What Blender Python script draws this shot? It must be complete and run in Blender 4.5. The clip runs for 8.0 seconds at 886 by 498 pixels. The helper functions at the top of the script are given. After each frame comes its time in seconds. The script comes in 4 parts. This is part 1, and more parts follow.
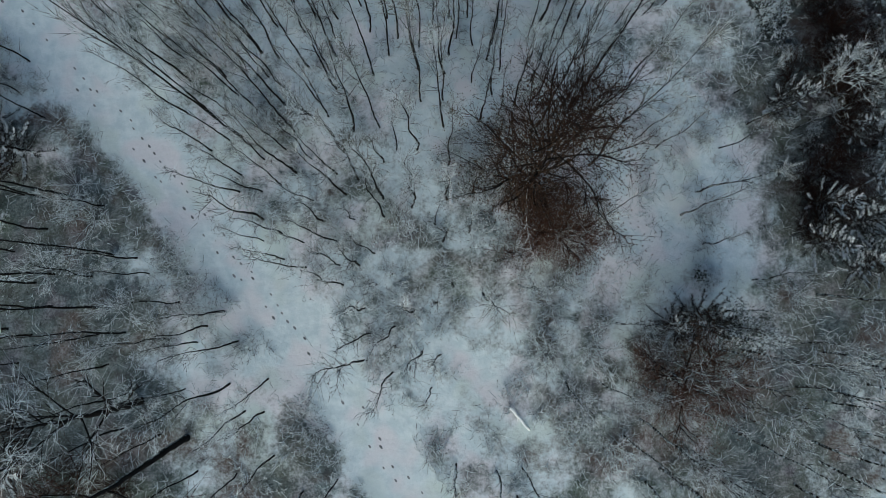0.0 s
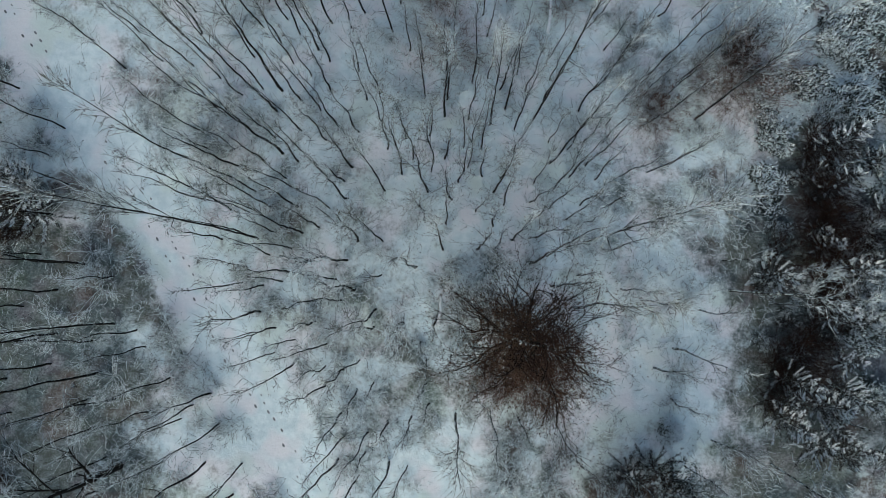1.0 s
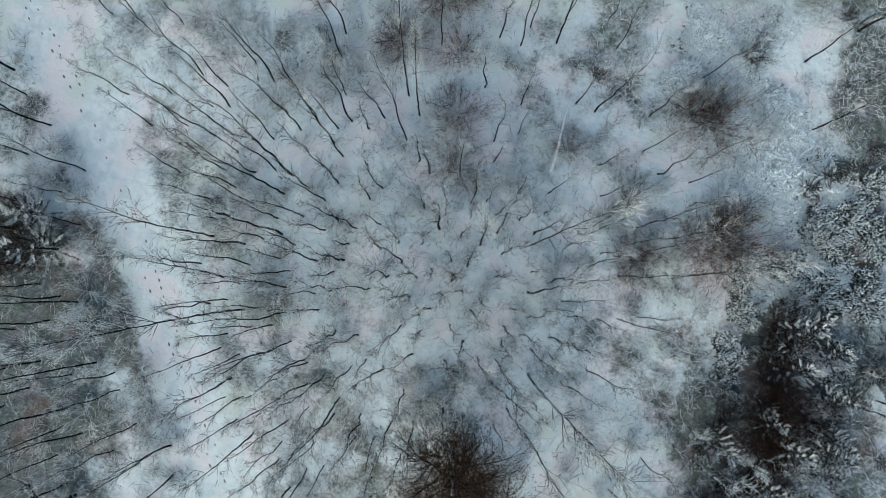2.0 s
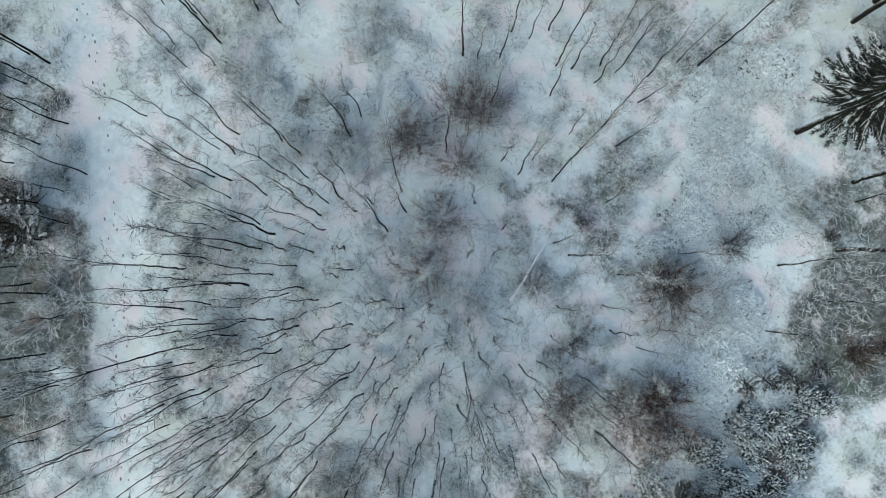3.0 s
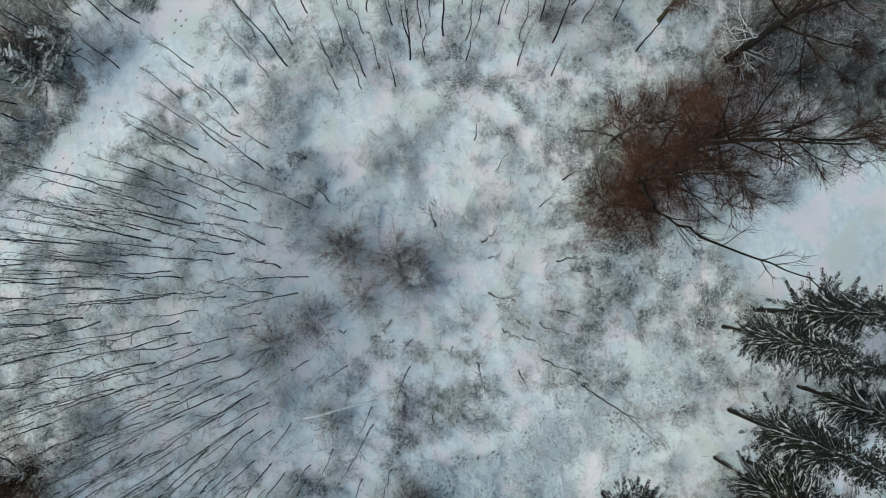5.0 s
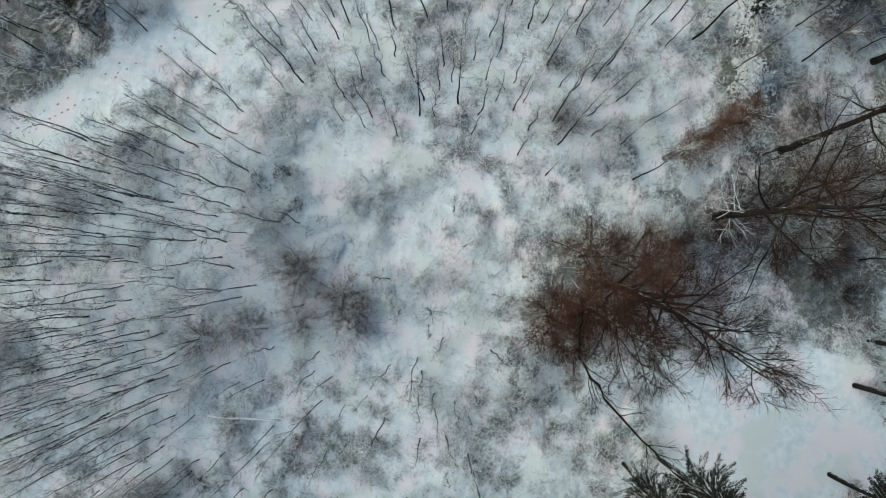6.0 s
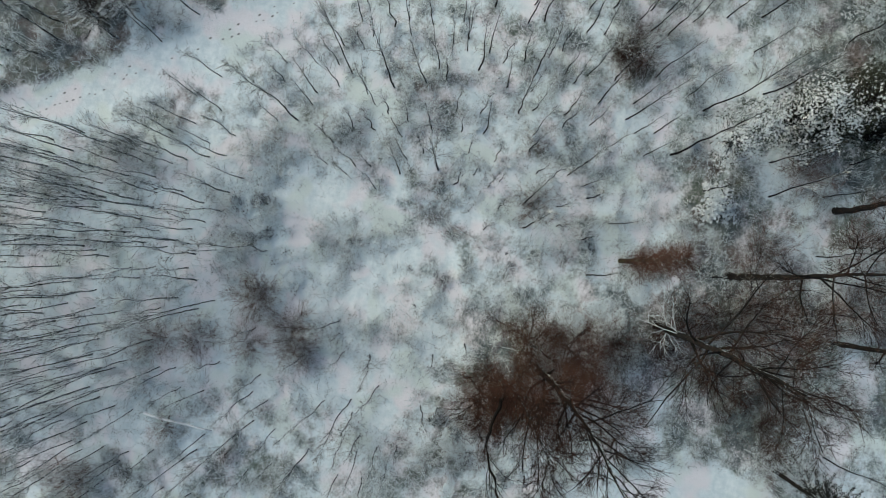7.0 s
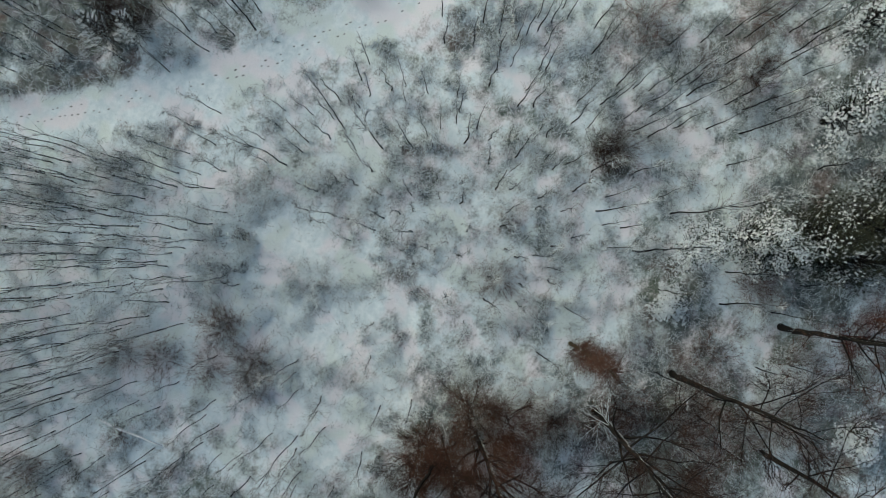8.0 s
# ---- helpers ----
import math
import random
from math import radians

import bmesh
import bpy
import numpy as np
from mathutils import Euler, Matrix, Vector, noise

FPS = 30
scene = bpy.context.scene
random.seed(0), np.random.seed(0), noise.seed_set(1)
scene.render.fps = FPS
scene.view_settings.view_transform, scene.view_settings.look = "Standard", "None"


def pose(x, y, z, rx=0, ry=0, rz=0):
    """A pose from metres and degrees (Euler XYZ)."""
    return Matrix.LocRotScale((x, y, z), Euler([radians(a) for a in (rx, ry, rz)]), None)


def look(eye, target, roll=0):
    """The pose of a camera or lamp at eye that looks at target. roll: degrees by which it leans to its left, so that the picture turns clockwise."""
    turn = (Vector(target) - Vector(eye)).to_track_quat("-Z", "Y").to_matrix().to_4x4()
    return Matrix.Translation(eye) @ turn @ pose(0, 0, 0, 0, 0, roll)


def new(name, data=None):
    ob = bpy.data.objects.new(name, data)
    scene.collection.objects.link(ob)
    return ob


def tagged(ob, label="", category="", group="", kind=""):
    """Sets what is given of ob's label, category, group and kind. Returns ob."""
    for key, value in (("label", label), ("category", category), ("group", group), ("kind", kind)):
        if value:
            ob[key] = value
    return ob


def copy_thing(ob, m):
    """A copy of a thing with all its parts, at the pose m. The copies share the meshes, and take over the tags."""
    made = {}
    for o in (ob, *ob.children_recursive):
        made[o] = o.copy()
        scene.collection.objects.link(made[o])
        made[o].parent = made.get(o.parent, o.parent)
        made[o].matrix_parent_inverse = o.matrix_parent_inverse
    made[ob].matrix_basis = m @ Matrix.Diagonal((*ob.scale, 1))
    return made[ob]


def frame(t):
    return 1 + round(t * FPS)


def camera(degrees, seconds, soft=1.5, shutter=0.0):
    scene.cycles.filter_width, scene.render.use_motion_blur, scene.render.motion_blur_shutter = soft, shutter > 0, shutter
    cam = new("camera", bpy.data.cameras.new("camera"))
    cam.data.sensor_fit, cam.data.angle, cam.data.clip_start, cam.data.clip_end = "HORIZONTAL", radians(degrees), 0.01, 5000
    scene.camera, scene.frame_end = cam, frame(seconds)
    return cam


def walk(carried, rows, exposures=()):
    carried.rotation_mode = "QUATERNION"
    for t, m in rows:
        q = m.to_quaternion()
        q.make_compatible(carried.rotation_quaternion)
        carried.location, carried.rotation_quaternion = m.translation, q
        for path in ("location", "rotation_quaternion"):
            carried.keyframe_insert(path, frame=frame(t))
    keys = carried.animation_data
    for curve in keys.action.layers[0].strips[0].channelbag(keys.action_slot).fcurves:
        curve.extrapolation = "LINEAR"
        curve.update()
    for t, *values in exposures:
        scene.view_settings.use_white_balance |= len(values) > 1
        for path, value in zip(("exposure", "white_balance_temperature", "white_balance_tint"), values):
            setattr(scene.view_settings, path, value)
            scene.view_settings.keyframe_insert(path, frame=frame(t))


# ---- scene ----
cam = camera(64.0, 8.0, 0.6)
# seconds, x, y, height over the ground, heading, and how far ahead of the plumb line the camera looks
ROWS = [
    (0, -0.18, -2.20, 37.21, -0.34, 3.4),
    (0.5, 0.05, 1.06, 38.36, 3.55, 3.4),
    (1, 0.24, 4.24, 39.51, 8.37, 3.4),
    (1.5, 0.35, 7.42, 40.71, 13.53, 3.4),
    (2, 0.34, 10.61, 42.02, 19.59, 3.4),
    (2.2, 0.32, 11.88, 42.55, 22.28, 3.4),
    (3.3, 0.17, 19.44, 45.02, 41.60, 3.4),
    (3.5, -0.03, 20.74, 45.60, 45.58, 3.4),
    (4, -0.61, 24.00, 47.08, 56.84, 3.4),
    (4.5, -1.80, 27.34, 48.40, 68.72, 3.0),
    (4.7, -2.47, 28.59, 48.86, 73.45, 2.8),
    (5.8, -8.03, 33.31, 50.08, 96.28, 1.5),
    (6, -9.09, 33.91, 50.54, 99.32, 1.3),
    (6.5, -11.85, 35.05, 51.80, 105.38, 0.9),
    (7, -14.66, 35.81, 53.15, 111.06, 0.7),
    (7.5, -17.43, 36.18, 54.50, 116.04, 0.6),
    (8, -20.30, 36.14, 55.85, 119.59, 0.5),
]
LIGHT = [(0.0, -0.09, 5920, -2), (1.0, 0.27, 6010, -2), (2.0, 0.59, 6200, -1), (4.0, 0.7, 6330, -1), (6.0, 0.75, 6650, 1), (8.0, 0.40, 6570, -2)]
walk(cam, [(t, pose(x, y, z, tilt, 0, yaw)) for t, x, y, z, yaw, tilt in ROWS], LIGHT)

# ---- overcast winter light ----
world = bpy.data.worlds.new("winter_sky")
world.use_nodes = True
scene.world = world
wn, wl = world.node_tree.nodes, world.node_tree.links
sky = wn.new("ShaderNodeTexSky")
sky.sky_type, sky.sun_disc = "NISHITA", False
sky.sun_elevation, sky.sun_rotation = radians(28), radians(200)
sky.air_density, sky.dust_density, sky.ozone_density = 1.0, 4.0, 1.0
wl.new(sky.outputs["Color"], wn["Background"].inputs["Color"])
wn["Background"].inputs["Strength"].default_value = 0.12
sun = new("sun", bpy.data.lights.new("sun", "SUN"))
sun.data.energy, sun.data.angle, sun.data.color = 1.0, radians(25), (1.0, 0.985, 0.95)
sun.matrix_world = look((0, 0, 0), (-math.sin(radians(200)) * math.cos(radians(28)) * -1, -math.cos(radians(200)) * math.cos(radians(28)), -math.sin(radians(28))))


# ---- materials ----
SNOW = (0.755, 0.83, 0.86, 1)


class Nodes:
    """A small writer of node materials."""

    def __init__(self, name, rough=0.8):
        self.mat = bpy.data.materials.new(name)
        self.mat.use_nodes = True
        self.n, self.l = self.mat.node_tree.nodes, self.mat.node_tree.links
        self.bsdf = self.n["Principled BSDF"]
        self.bsdf.inputs["Roughness"].default_value = rough
        self.bsdf.inputs["Specular IOR Level"].default_value = 0.25
        self.geo = self.n.new("ShaderNodeNewGeometry")
        self.info = self.n.new("ShaderNodeObjectInfo")

    def put(self, socket, value):
        if isinstance(value, bpy.types.NodeSocket):
            self.l.new(value, socket)
        else:
            socket.default_value = value

    def noise(self, scale, detail=4, rough=0.55, local=False):
        t = self.n.new("ShaderNodeTexNoise")
        t.inputs["Scale"].default_value, t.inputs["Detail"].default_value, t.inputs["Roughness"].default_value = scale, detail, rough
        if local:
            c = self.n.new("ShaderNodeTexCoord")
            self.l.new(c.outputs["Object"], t.inputs["Vector"])
        else:
            self.l.new(self.geo.outputs["Position"], t.inputs["Vector"])
        return t.outputs["Fac"]

    def ramp(self, value, low, high, out0=0.0, out1=1.0):
        m = self.n.new("ShaderNodeMapRange")
        m.interpolation_type = "SMOOTHSTEP"
        self.put(m.inputs["Value"], value)
        for key, v in (("From Min", low), ("From Max", high), ("To Min", out0), ("To Max", out1)):
            self.put(m.inputs[key], v)
        return m.outputs["Result"]

    def sums(self, kind, a, b):
        m = self.n.new("ShaderNodeMath")
        m.operation = kind
        m.use_clamp = False
        self.put(m.inputs[0], a)
        self.put(m.inputs[1], b)
        return m.outputs[0]

    def mix(self, f, a, b):
        m = self.n.new("ShaderNodeMix")
        m.data_type = "RGBA"
        self.put(m.inputs["Factor"], f)
        self.put(m.inputs["A"], a)
        self.put(m.inputs["B"], b)
        return m.outputs["Result"]

    def up(self):
        s = self.n.new("ShaderNodeSeparateXYZ")
        self.l.new(self.geo.outputs["Normal"], s.inputs[0])
        return s.outputs["Z"]

    def bump(self, height, strength, distance):
        b = self.n.new("ShaderNodeBump")
        b.inputs["Strength"].default_value, b.inputs["Distance"].default_value = strength, distance
        self.l.new(height, b.inputs["Height"])
        self.l.new(b.outputs["Normal"], self.bsdf.inputs["Normal"])

    def done(self, colour):
        self.put(self.bsdf.inputs["Base Color"], colour)
        return self.mat


def bark(name, dark, light, snow_from, snow_to, patch=0.5, scale=6.0, flecks=0.0):
    """Bark or twigs with snow lying where the surface faces up."""
    k = Nodes(name, 0.95)
    k.bsdf.inputs["Specular IOR Level"].default_value = 0.08
    grain = k.noise(scale * 4, 5, 0.6, True)
    wide = k.noise(scale * 0.35, 3, 0.5, True)
    base = k.mix(k.ramp(k.sums("ADD", grain, k.sums("MULTIPLY", wide, 0.6)), 0.55, 1.05), (*dark, 1), (*light, 1))
    lies = k.sums("MULTIPLY", k.ramp(k.up(), snow_from, snow_to), k.ramp(k.noise(2.2, 3, 0.6), patch - 0.08, patch + 0.08))
    if flecks:
        wind = k.n.new("ShaderNodeVectorMath")
        wind.operation = "DOT_PRODUCT"
        wind.inputs[1].default_value = (-0.75, 0.55, 0.35)
        k.l.new(k.geo.outputs["Normal"], wind.inputs[0])
        blown = k.sums("MULTIPLY", k.ramp(wind.outputs["Value"], 0.15, 0.6), k.ramp(k.noise(5.0, 4, 0.7), 0.58 - flecks, 0.64 - flecks))
        lies = k.sums("MAXIMUM", lies, blown)
    k.bump(grain, 0.4, 0.01)
    return k.done(k.mix(lies, base, SNOW))


def leaves(name, a, b, snow_share, single=0.4):
    """Small leaves or needles, each with its own tone, some of them under snow."""
    k = Nodes(name, 0.7)
    isle = k.geo.outputs["Random Per Island"]
    base = k.mix(k.ramp(k.sums("FRACT", k.sums("MULTIPLY", isle, 17.3), 0.0), 0.0, 1.0), (*a, 1), (*b, 1))
    load = k.sums("ADD", k.sums("MULTIPLY", k.noise(1.4, 3, 0.6), 1.6 - single), k.sums("MULTIPLY", isle, single))
    edge = 1.3 - snow_share
    lies = k.ramp(load, edge - 0.06, edge + 0.06)
    return k.done(k.mix(lies, base, SNOW))


def snow_ground():
    """Thin snow in soft drifts, through which leaf litter, moss and soil show."""
    k = Nodes("snowy_forest_floor", 0.9)
    cover = k.n.new("ShaderNodeAttribute")
    cover.attribute_name = "litter"
    bare = cover.outputs["Fac"]
    big, mid, small, fine, tiny = k.noise(0.16, 2, 0.5), k.noise(0.5, 3, 0.5), k.noise(1.4, 4, 0.55), k.noise(4.5, 5, 0.65), k.noise(15.0, 4, 0.7)
    drift = k.sums("ADD", k.sums("ADD", k.sums("MULTIPLY", big, 0.7), k.sums("MULTIPLY", mid, 1.25)), k.sums("MULTIPLY", small, 0.65))
    close = k.sums("ADD", k.sums("MULTIPLY", fine, 0.8), k.sums("MULTIPLY", tiny, 0.3))
    show = k.ramp(k.sums("ADD", k.sums("ADD", drift, close), k.sums("MULTIPLY", bare, 0.9)), 1.88, 2.5)
    show = k.sums("MULTIPLY", show, k.ramp(k.sums("ADD", k.sums("MULTIPLY", k.noise(1.6, 6, 0.75), 0.6), k.sums("MULTIPLY", k.noise(9.0, 4, 0.7), 0.4)), 0.34, 0.58, 0.66, 1.0))
    litter = k.mix(k.ramp(k.noise(0.3, 2, 0.5), 0.4, 0.6), (0.072, 0.098, 0.102, 1), (0.11, 0.122, 0.104, 1))
    litter = k.mix(k.ramp(k.noise(0.24, 3, 0.5), 0.52, 0.64), litter, (0.125, 0.094, 0.08, 1))
    litter = k.mix(k.ramp(k.noise(0.42, 3, 0.5), 0.56, 0.7), litter, (0.115, 0.105, 0.122, 1))
    litter = k.mix(k.ramp(k.noise(0.2, 3, 0.5), 0.55, 0.66), litter, (0.088, 0.118, 0.09, 1))
    litter = k.mix(k.ramp(k.noise(11.0, 4, 0.7), 0.45, 0.75), litter, (0.06, 0.058, 0.058, 1))
    white = k.mix(k.ramp(k.noise(1.7, 4, 0.6), 0.3, 0.7), (0.60, 0.70, 0.74, 1), SNOW)
    white = k.mix(k.ramp(k.noise(0.33, 2, 0.5), 0.46, 0.62), white, (0.775, 0.765, 0.80, 1))
    white = k.mix(k.ramp(k.noise(0.27, 2, 0.5), 0.52, 0.66), white, (0.655, 0.735, 0.72, 1))
    k.bump(k.sums("ADD", mid, k.sums("MULTIPLY", fine, 0.4)), 0.5, 0.15)
    return k.done(k.mix(show, white, litter))


def plain(name, a, b, scale, rough=0.85):
    k = Nodes(name, rough)
    g = k.noise(scale, 5, 0.6)
    k.bump(g, 0.3, 0.02)
    return k.done(k.mix(k.ramp(g, 0.35, 0.65), (*a, 1), (*b, 1)))


M_GROUND = snow_ground()
M_BARK = bark("dark_wet_bark", (0.006, 0.006, 0.006), (0.018, 0.016, 0.015), 0.6, 0.95, 0.5, 6.0, 0.09)
M_BOUGH = bark("dark_bough_bark", (0.005, 0.005, 0.005), (0.017, 0.014, 0.012), 0.8, 1.05, 0.58)
M_TWIG = bark("snow_dusted_twigs", (0.08, 0.079, 0.078), (0.18, 0.176, 0.17), 0.0, 0.7, 0.42, 3.0)
M_FAWN = bark("olive_brown_twigs", (0.06, 0.056, 0.044), (0.14, 0.128, 0.10), 0.1, 0.8, 0.45, 3.0)
M_STALK = bark("dark_stalks", (0.02, 0.021, 0.022), (0.055, 0.055, 0.054), 0.3, 0.9, 0.52, 3.0)
M_DARK = bark("dark_dense_twigs", (0.018, 0.011, 0.009), (0.05, 0.029, 0.022), 0.85, 1.1, 0.7, 3.0)
M_PALE = bark("pale_frosted_branches", (0.40, 0.41, 0.40), (0.6, 0.61, 0.6), -0.3, 0.4, 0.34, 3.0)
M_RUST = bark("rusty_twigs", (0.08, 0.042, 0.031), (0.165, 0.088, 0.066), 0.3, 0.9, 0.5, 3.0)
M_RIME = bark("rimed_branches", (0.12, 0.125, 0.125), (0.32, 0.33, 0.33), -0.25, 0.35, 0.34, 3.0)
M_MOSS = bark("mossy_bark", (0.02, 0.02, 0.012), (0.055, 0.055, 0.03), 0.5, 0.9, 0.52)
M_BRUSH = bark("frosted_undergrowth_twigs", (0.07, 0.07, 0.068), (0.16, 0.157, 0.15), -0.1, 0.5, 0.36, 3.0)
M_RED = bark("reddish_brown_twigs", (0.045, 0.026, 0.02), (0.10, 0.05, 0.034), 0.6, 1.0, 0.58, 3.0)
M_LEAF = leaves("dry_brown_beech_leaves", (0.046, 0.023, 0.014), (0.1, 0.042, 0.025), -0.15)
M_CRIMSON = leaves("dark_red_leaves", (0.05, 0.013, 0.010), (0.10, 0.024, 0.017), -0.2)
M_OLIVE = leaves("dull_brown_green_leaves", (0.04, 0.025, 0.013), (0.085, 0.044, 0.023), -0.2)
M_HAZEL = leaves("dull_brown_leaves", (0.036, 0.024, 0.016), (0.08, 0.044, 0.029), -0.2)
M_NEEDLE = leaves("dark_spruce_needles_with_snow", (0.006, 0.008, 0.007), (0.014, 0.017, 0.012), 0.08)
M_FROST = leaves("snow_laden_needles", (0.016, 0.022, 0.014), (0.04, 0.05, 0.03), 0.4)
M_YOUNG = leaves("dark_young_needles", (0.008, 0.007, 0.006), (0.022, 0.015, 0.012), 0.1)
M_BROAD = leaves("dark_green_pine_needles", (0.010, 0.014, 0.008), (0.028, 0.032, 0.017), 0.12)
M_LACE = leaves("evergreen_leaves_half_under_snow", (0.014, 0.019, 0.018), (0.05, 0.06, 0.052), 0.62, 1.0)
M_GREEN = leaves("evergreen_leaves_under_snow", (0.012, 0.018, 0.014), (0.04, 0.05, 0.036), 1.0, 1.0)
M_INNER = leaves("dark_inner_evergreen_leaves", (0.014, 0.02, 0.02), (0.055, 0.065, 0.06), 0.1)
M_SNOW = plain("settled_snow", (0.56, 0.61, 0.63), (0.8, 0.84, 0.86), 3)
M_LOG = plain("snow_covered_wood", (0.84, 0.86, 0.87), (0.9, 0.92, 0.93), 4)
M_STEP = plain("dark_grey_footprints", (0.10, 0.10, 0.105), (0.25, 0.27, 0.29), 9)


# ---- building tools ----
class Shell:
    """Vertices and faces of one mesh."""

    def __init__(self):
        self.v, self.f = [], []

    def tube(self, pts, radii, sides=3):
        n0 = len(self.v)
        up = Vector((0.3, 0.2, 1)).normalized()
        point = sides == 3
        for i, p in enumerate(pts):
            if point and i == len(pts) - 1:
                self.v.append(p)
                break
            d = (pts[min(i + 1, len(pts) - 1)] - pts[max(i - 1, 0)]).normalized()
            a = d.cross(up if abs(d.dot(up)) < 0.95 else Vector((1, 0, 0))).normalized()
            b = d.cross(a)
            for s in range(sides):
                w = math.tau * s / sides
                self.v.append(p + (a * math.cos(w) + b * math.sin(w)) * radii[i])
        for i in range(len(pts) - 1):
            q = n0 + i * sides
            if point and i == len(pts) - 2:
                self.f += [(q + s, q + (s + 1) % sides, q + sides) for s in range(sides)]
                return
            for s in range(sides):
                self.f.append((q + s, q + (s + 1) % sides, q + sides + (s + 1) % sides, q + sides + s))
        self.f.append(tuple(range(n0 + (len(pts) - 1) * sides, n0 + len(pts) * sides)))

    def blade(self, p, d, n, length, width):
        """A folded leaf or needle spray from p along d."""
        s = d.cross(n).normalized() * width
        i = len(self.v)
        mid = p + d * length * 0.45
        self.v += [p, mid + s - n * width * 0.35, p + d * length, mid - s - n * width * 0.35]
        self.f += [(i, i + 1, i + 2), (i, i + 2, i + 3)]

    def mesh(self, name, material, smooth=True):
        me = bpy.data.meshes.new(name)
        me.from_pydata([tuple(p) for p in self.v], [], self.f)
        me.materials.append(material)
        me.polygons.foreach_set("use_smooth", [smooth] * len(me.polygons))
        me.update()
        return me


def part(name, shell, material, parent, label="", smooth=True, kind=""):
    ob = new(name, shell.mesh(name, material, smooth))
    ob.parent = parent
    return tagged(ob, label, kind=kind)


def thing(name, label, category, group=""):
    e = new(name)
    e.empty_display_size = 0.3
    return tagged(e, label, category, group)


def turned(rng, d, angle):
    """d turned by about that many radians to a chance side."""
    side = d.cross(Vector((rng.gauss(0, 1), rng.gauss(0, 1), rng.gauss(0, 1)))).normalized()
    return (d * math.cos(angle) + side * math.sin(angle)).normalized()


def wander(rng, p, d, length, steps, bend, lift):
    """A crooked line from p, bending upwards by lift."""
    pts = [p.copy()]
    for _ in range(steps):
        d = (d + Vector((rng.gauss(0, bend), rng.gauss(0, bend), rng.gauss(0, bend) + lift))).normalized()
        p = p + d * (length / steps)
        pts.append(p.copy())
    return pts


def along(pts, u):
    i = min(int(u * (len(pts) - 1)), len(pts) - 2)
    w = u * (len(pts) - 1) - i
    return pts[i].lerp(pts[i + 1], w), (pts[i + 1] - pts[i]).normalized()


def taper(r0, r1, n):
    return [r0 + (r1 - r0) * i / n for i in range(n + 1)]


def place(ob, x, y, z=0.0, turn=0.0, scale=1.0, tall=None, lean=(0, 0)):
    m = pose(x, y, z, lean[0], lean[1], turn) @ Matrix.Diagonal((scale, scale, tall or scale, 1))
    ob.matrix_basis = m
    return m


# ---- the ground ----
ROAD = [(-70, 46), (-46, 30.5), (-34.5, 22.6), (-27.6, 17.4), (-24.0, 14.2), (-20.9, 10.8), (-17.0, 6.9), (-11.2, -0.4), (-7.0, -5.4), (-2.3, -11.8), (6, -24), (30, -60)]
ROAD_WIDTH = 1.25
GLADE = [(-4.0, 49.2), (2.0, 52.4), (5.0, 57.0), (3.0, 63.0), (-1.5, 68.0), (-6.5, 63.0), (-7.6, 60.0), (-5.0, 55.0)]
TRAIL = [(-31.5, 56.6), (-29.8, 57.6), (-26.0, 61.3), (-22.3, 64.3), (-17.0, 69.0)]
# patches of the floor: x, y, radius, how much more (or less) litter shows; shade under evergreens and close stands is
# painted in here too
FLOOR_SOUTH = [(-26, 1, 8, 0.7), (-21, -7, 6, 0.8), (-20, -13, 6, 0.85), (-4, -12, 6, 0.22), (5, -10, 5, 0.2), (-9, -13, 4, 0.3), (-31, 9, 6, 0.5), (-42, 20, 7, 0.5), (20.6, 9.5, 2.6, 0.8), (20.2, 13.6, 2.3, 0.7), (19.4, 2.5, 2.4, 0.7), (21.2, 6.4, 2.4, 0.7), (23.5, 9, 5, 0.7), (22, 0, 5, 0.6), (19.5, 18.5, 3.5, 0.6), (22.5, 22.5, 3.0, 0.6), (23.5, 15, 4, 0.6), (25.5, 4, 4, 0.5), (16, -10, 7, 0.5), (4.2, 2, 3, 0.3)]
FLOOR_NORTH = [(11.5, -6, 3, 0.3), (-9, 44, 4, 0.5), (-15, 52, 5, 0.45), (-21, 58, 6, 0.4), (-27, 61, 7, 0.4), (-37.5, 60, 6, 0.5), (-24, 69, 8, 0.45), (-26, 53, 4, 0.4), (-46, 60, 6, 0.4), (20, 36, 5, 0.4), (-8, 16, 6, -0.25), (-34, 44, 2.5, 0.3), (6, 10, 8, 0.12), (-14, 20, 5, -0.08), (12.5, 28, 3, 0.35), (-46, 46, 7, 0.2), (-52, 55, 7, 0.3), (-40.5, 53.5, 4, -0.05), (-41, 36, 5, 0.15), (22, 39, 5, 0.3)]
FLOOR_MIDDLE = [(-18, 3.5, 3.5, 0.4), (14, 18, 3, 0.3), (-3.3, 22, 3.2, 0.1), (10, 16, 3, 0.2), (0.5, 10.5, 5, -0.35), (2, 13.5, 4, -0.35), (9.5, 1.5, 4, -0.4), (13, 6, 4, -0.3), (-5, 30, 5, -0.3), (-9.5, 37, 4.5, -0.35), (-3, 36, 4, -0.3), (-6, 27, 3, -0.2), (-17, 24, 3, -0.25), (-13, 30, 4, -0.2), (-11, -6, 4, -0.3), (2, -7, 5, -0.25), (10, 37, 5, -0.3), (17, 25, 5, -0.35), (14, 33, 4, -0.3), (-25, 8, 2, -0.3)]
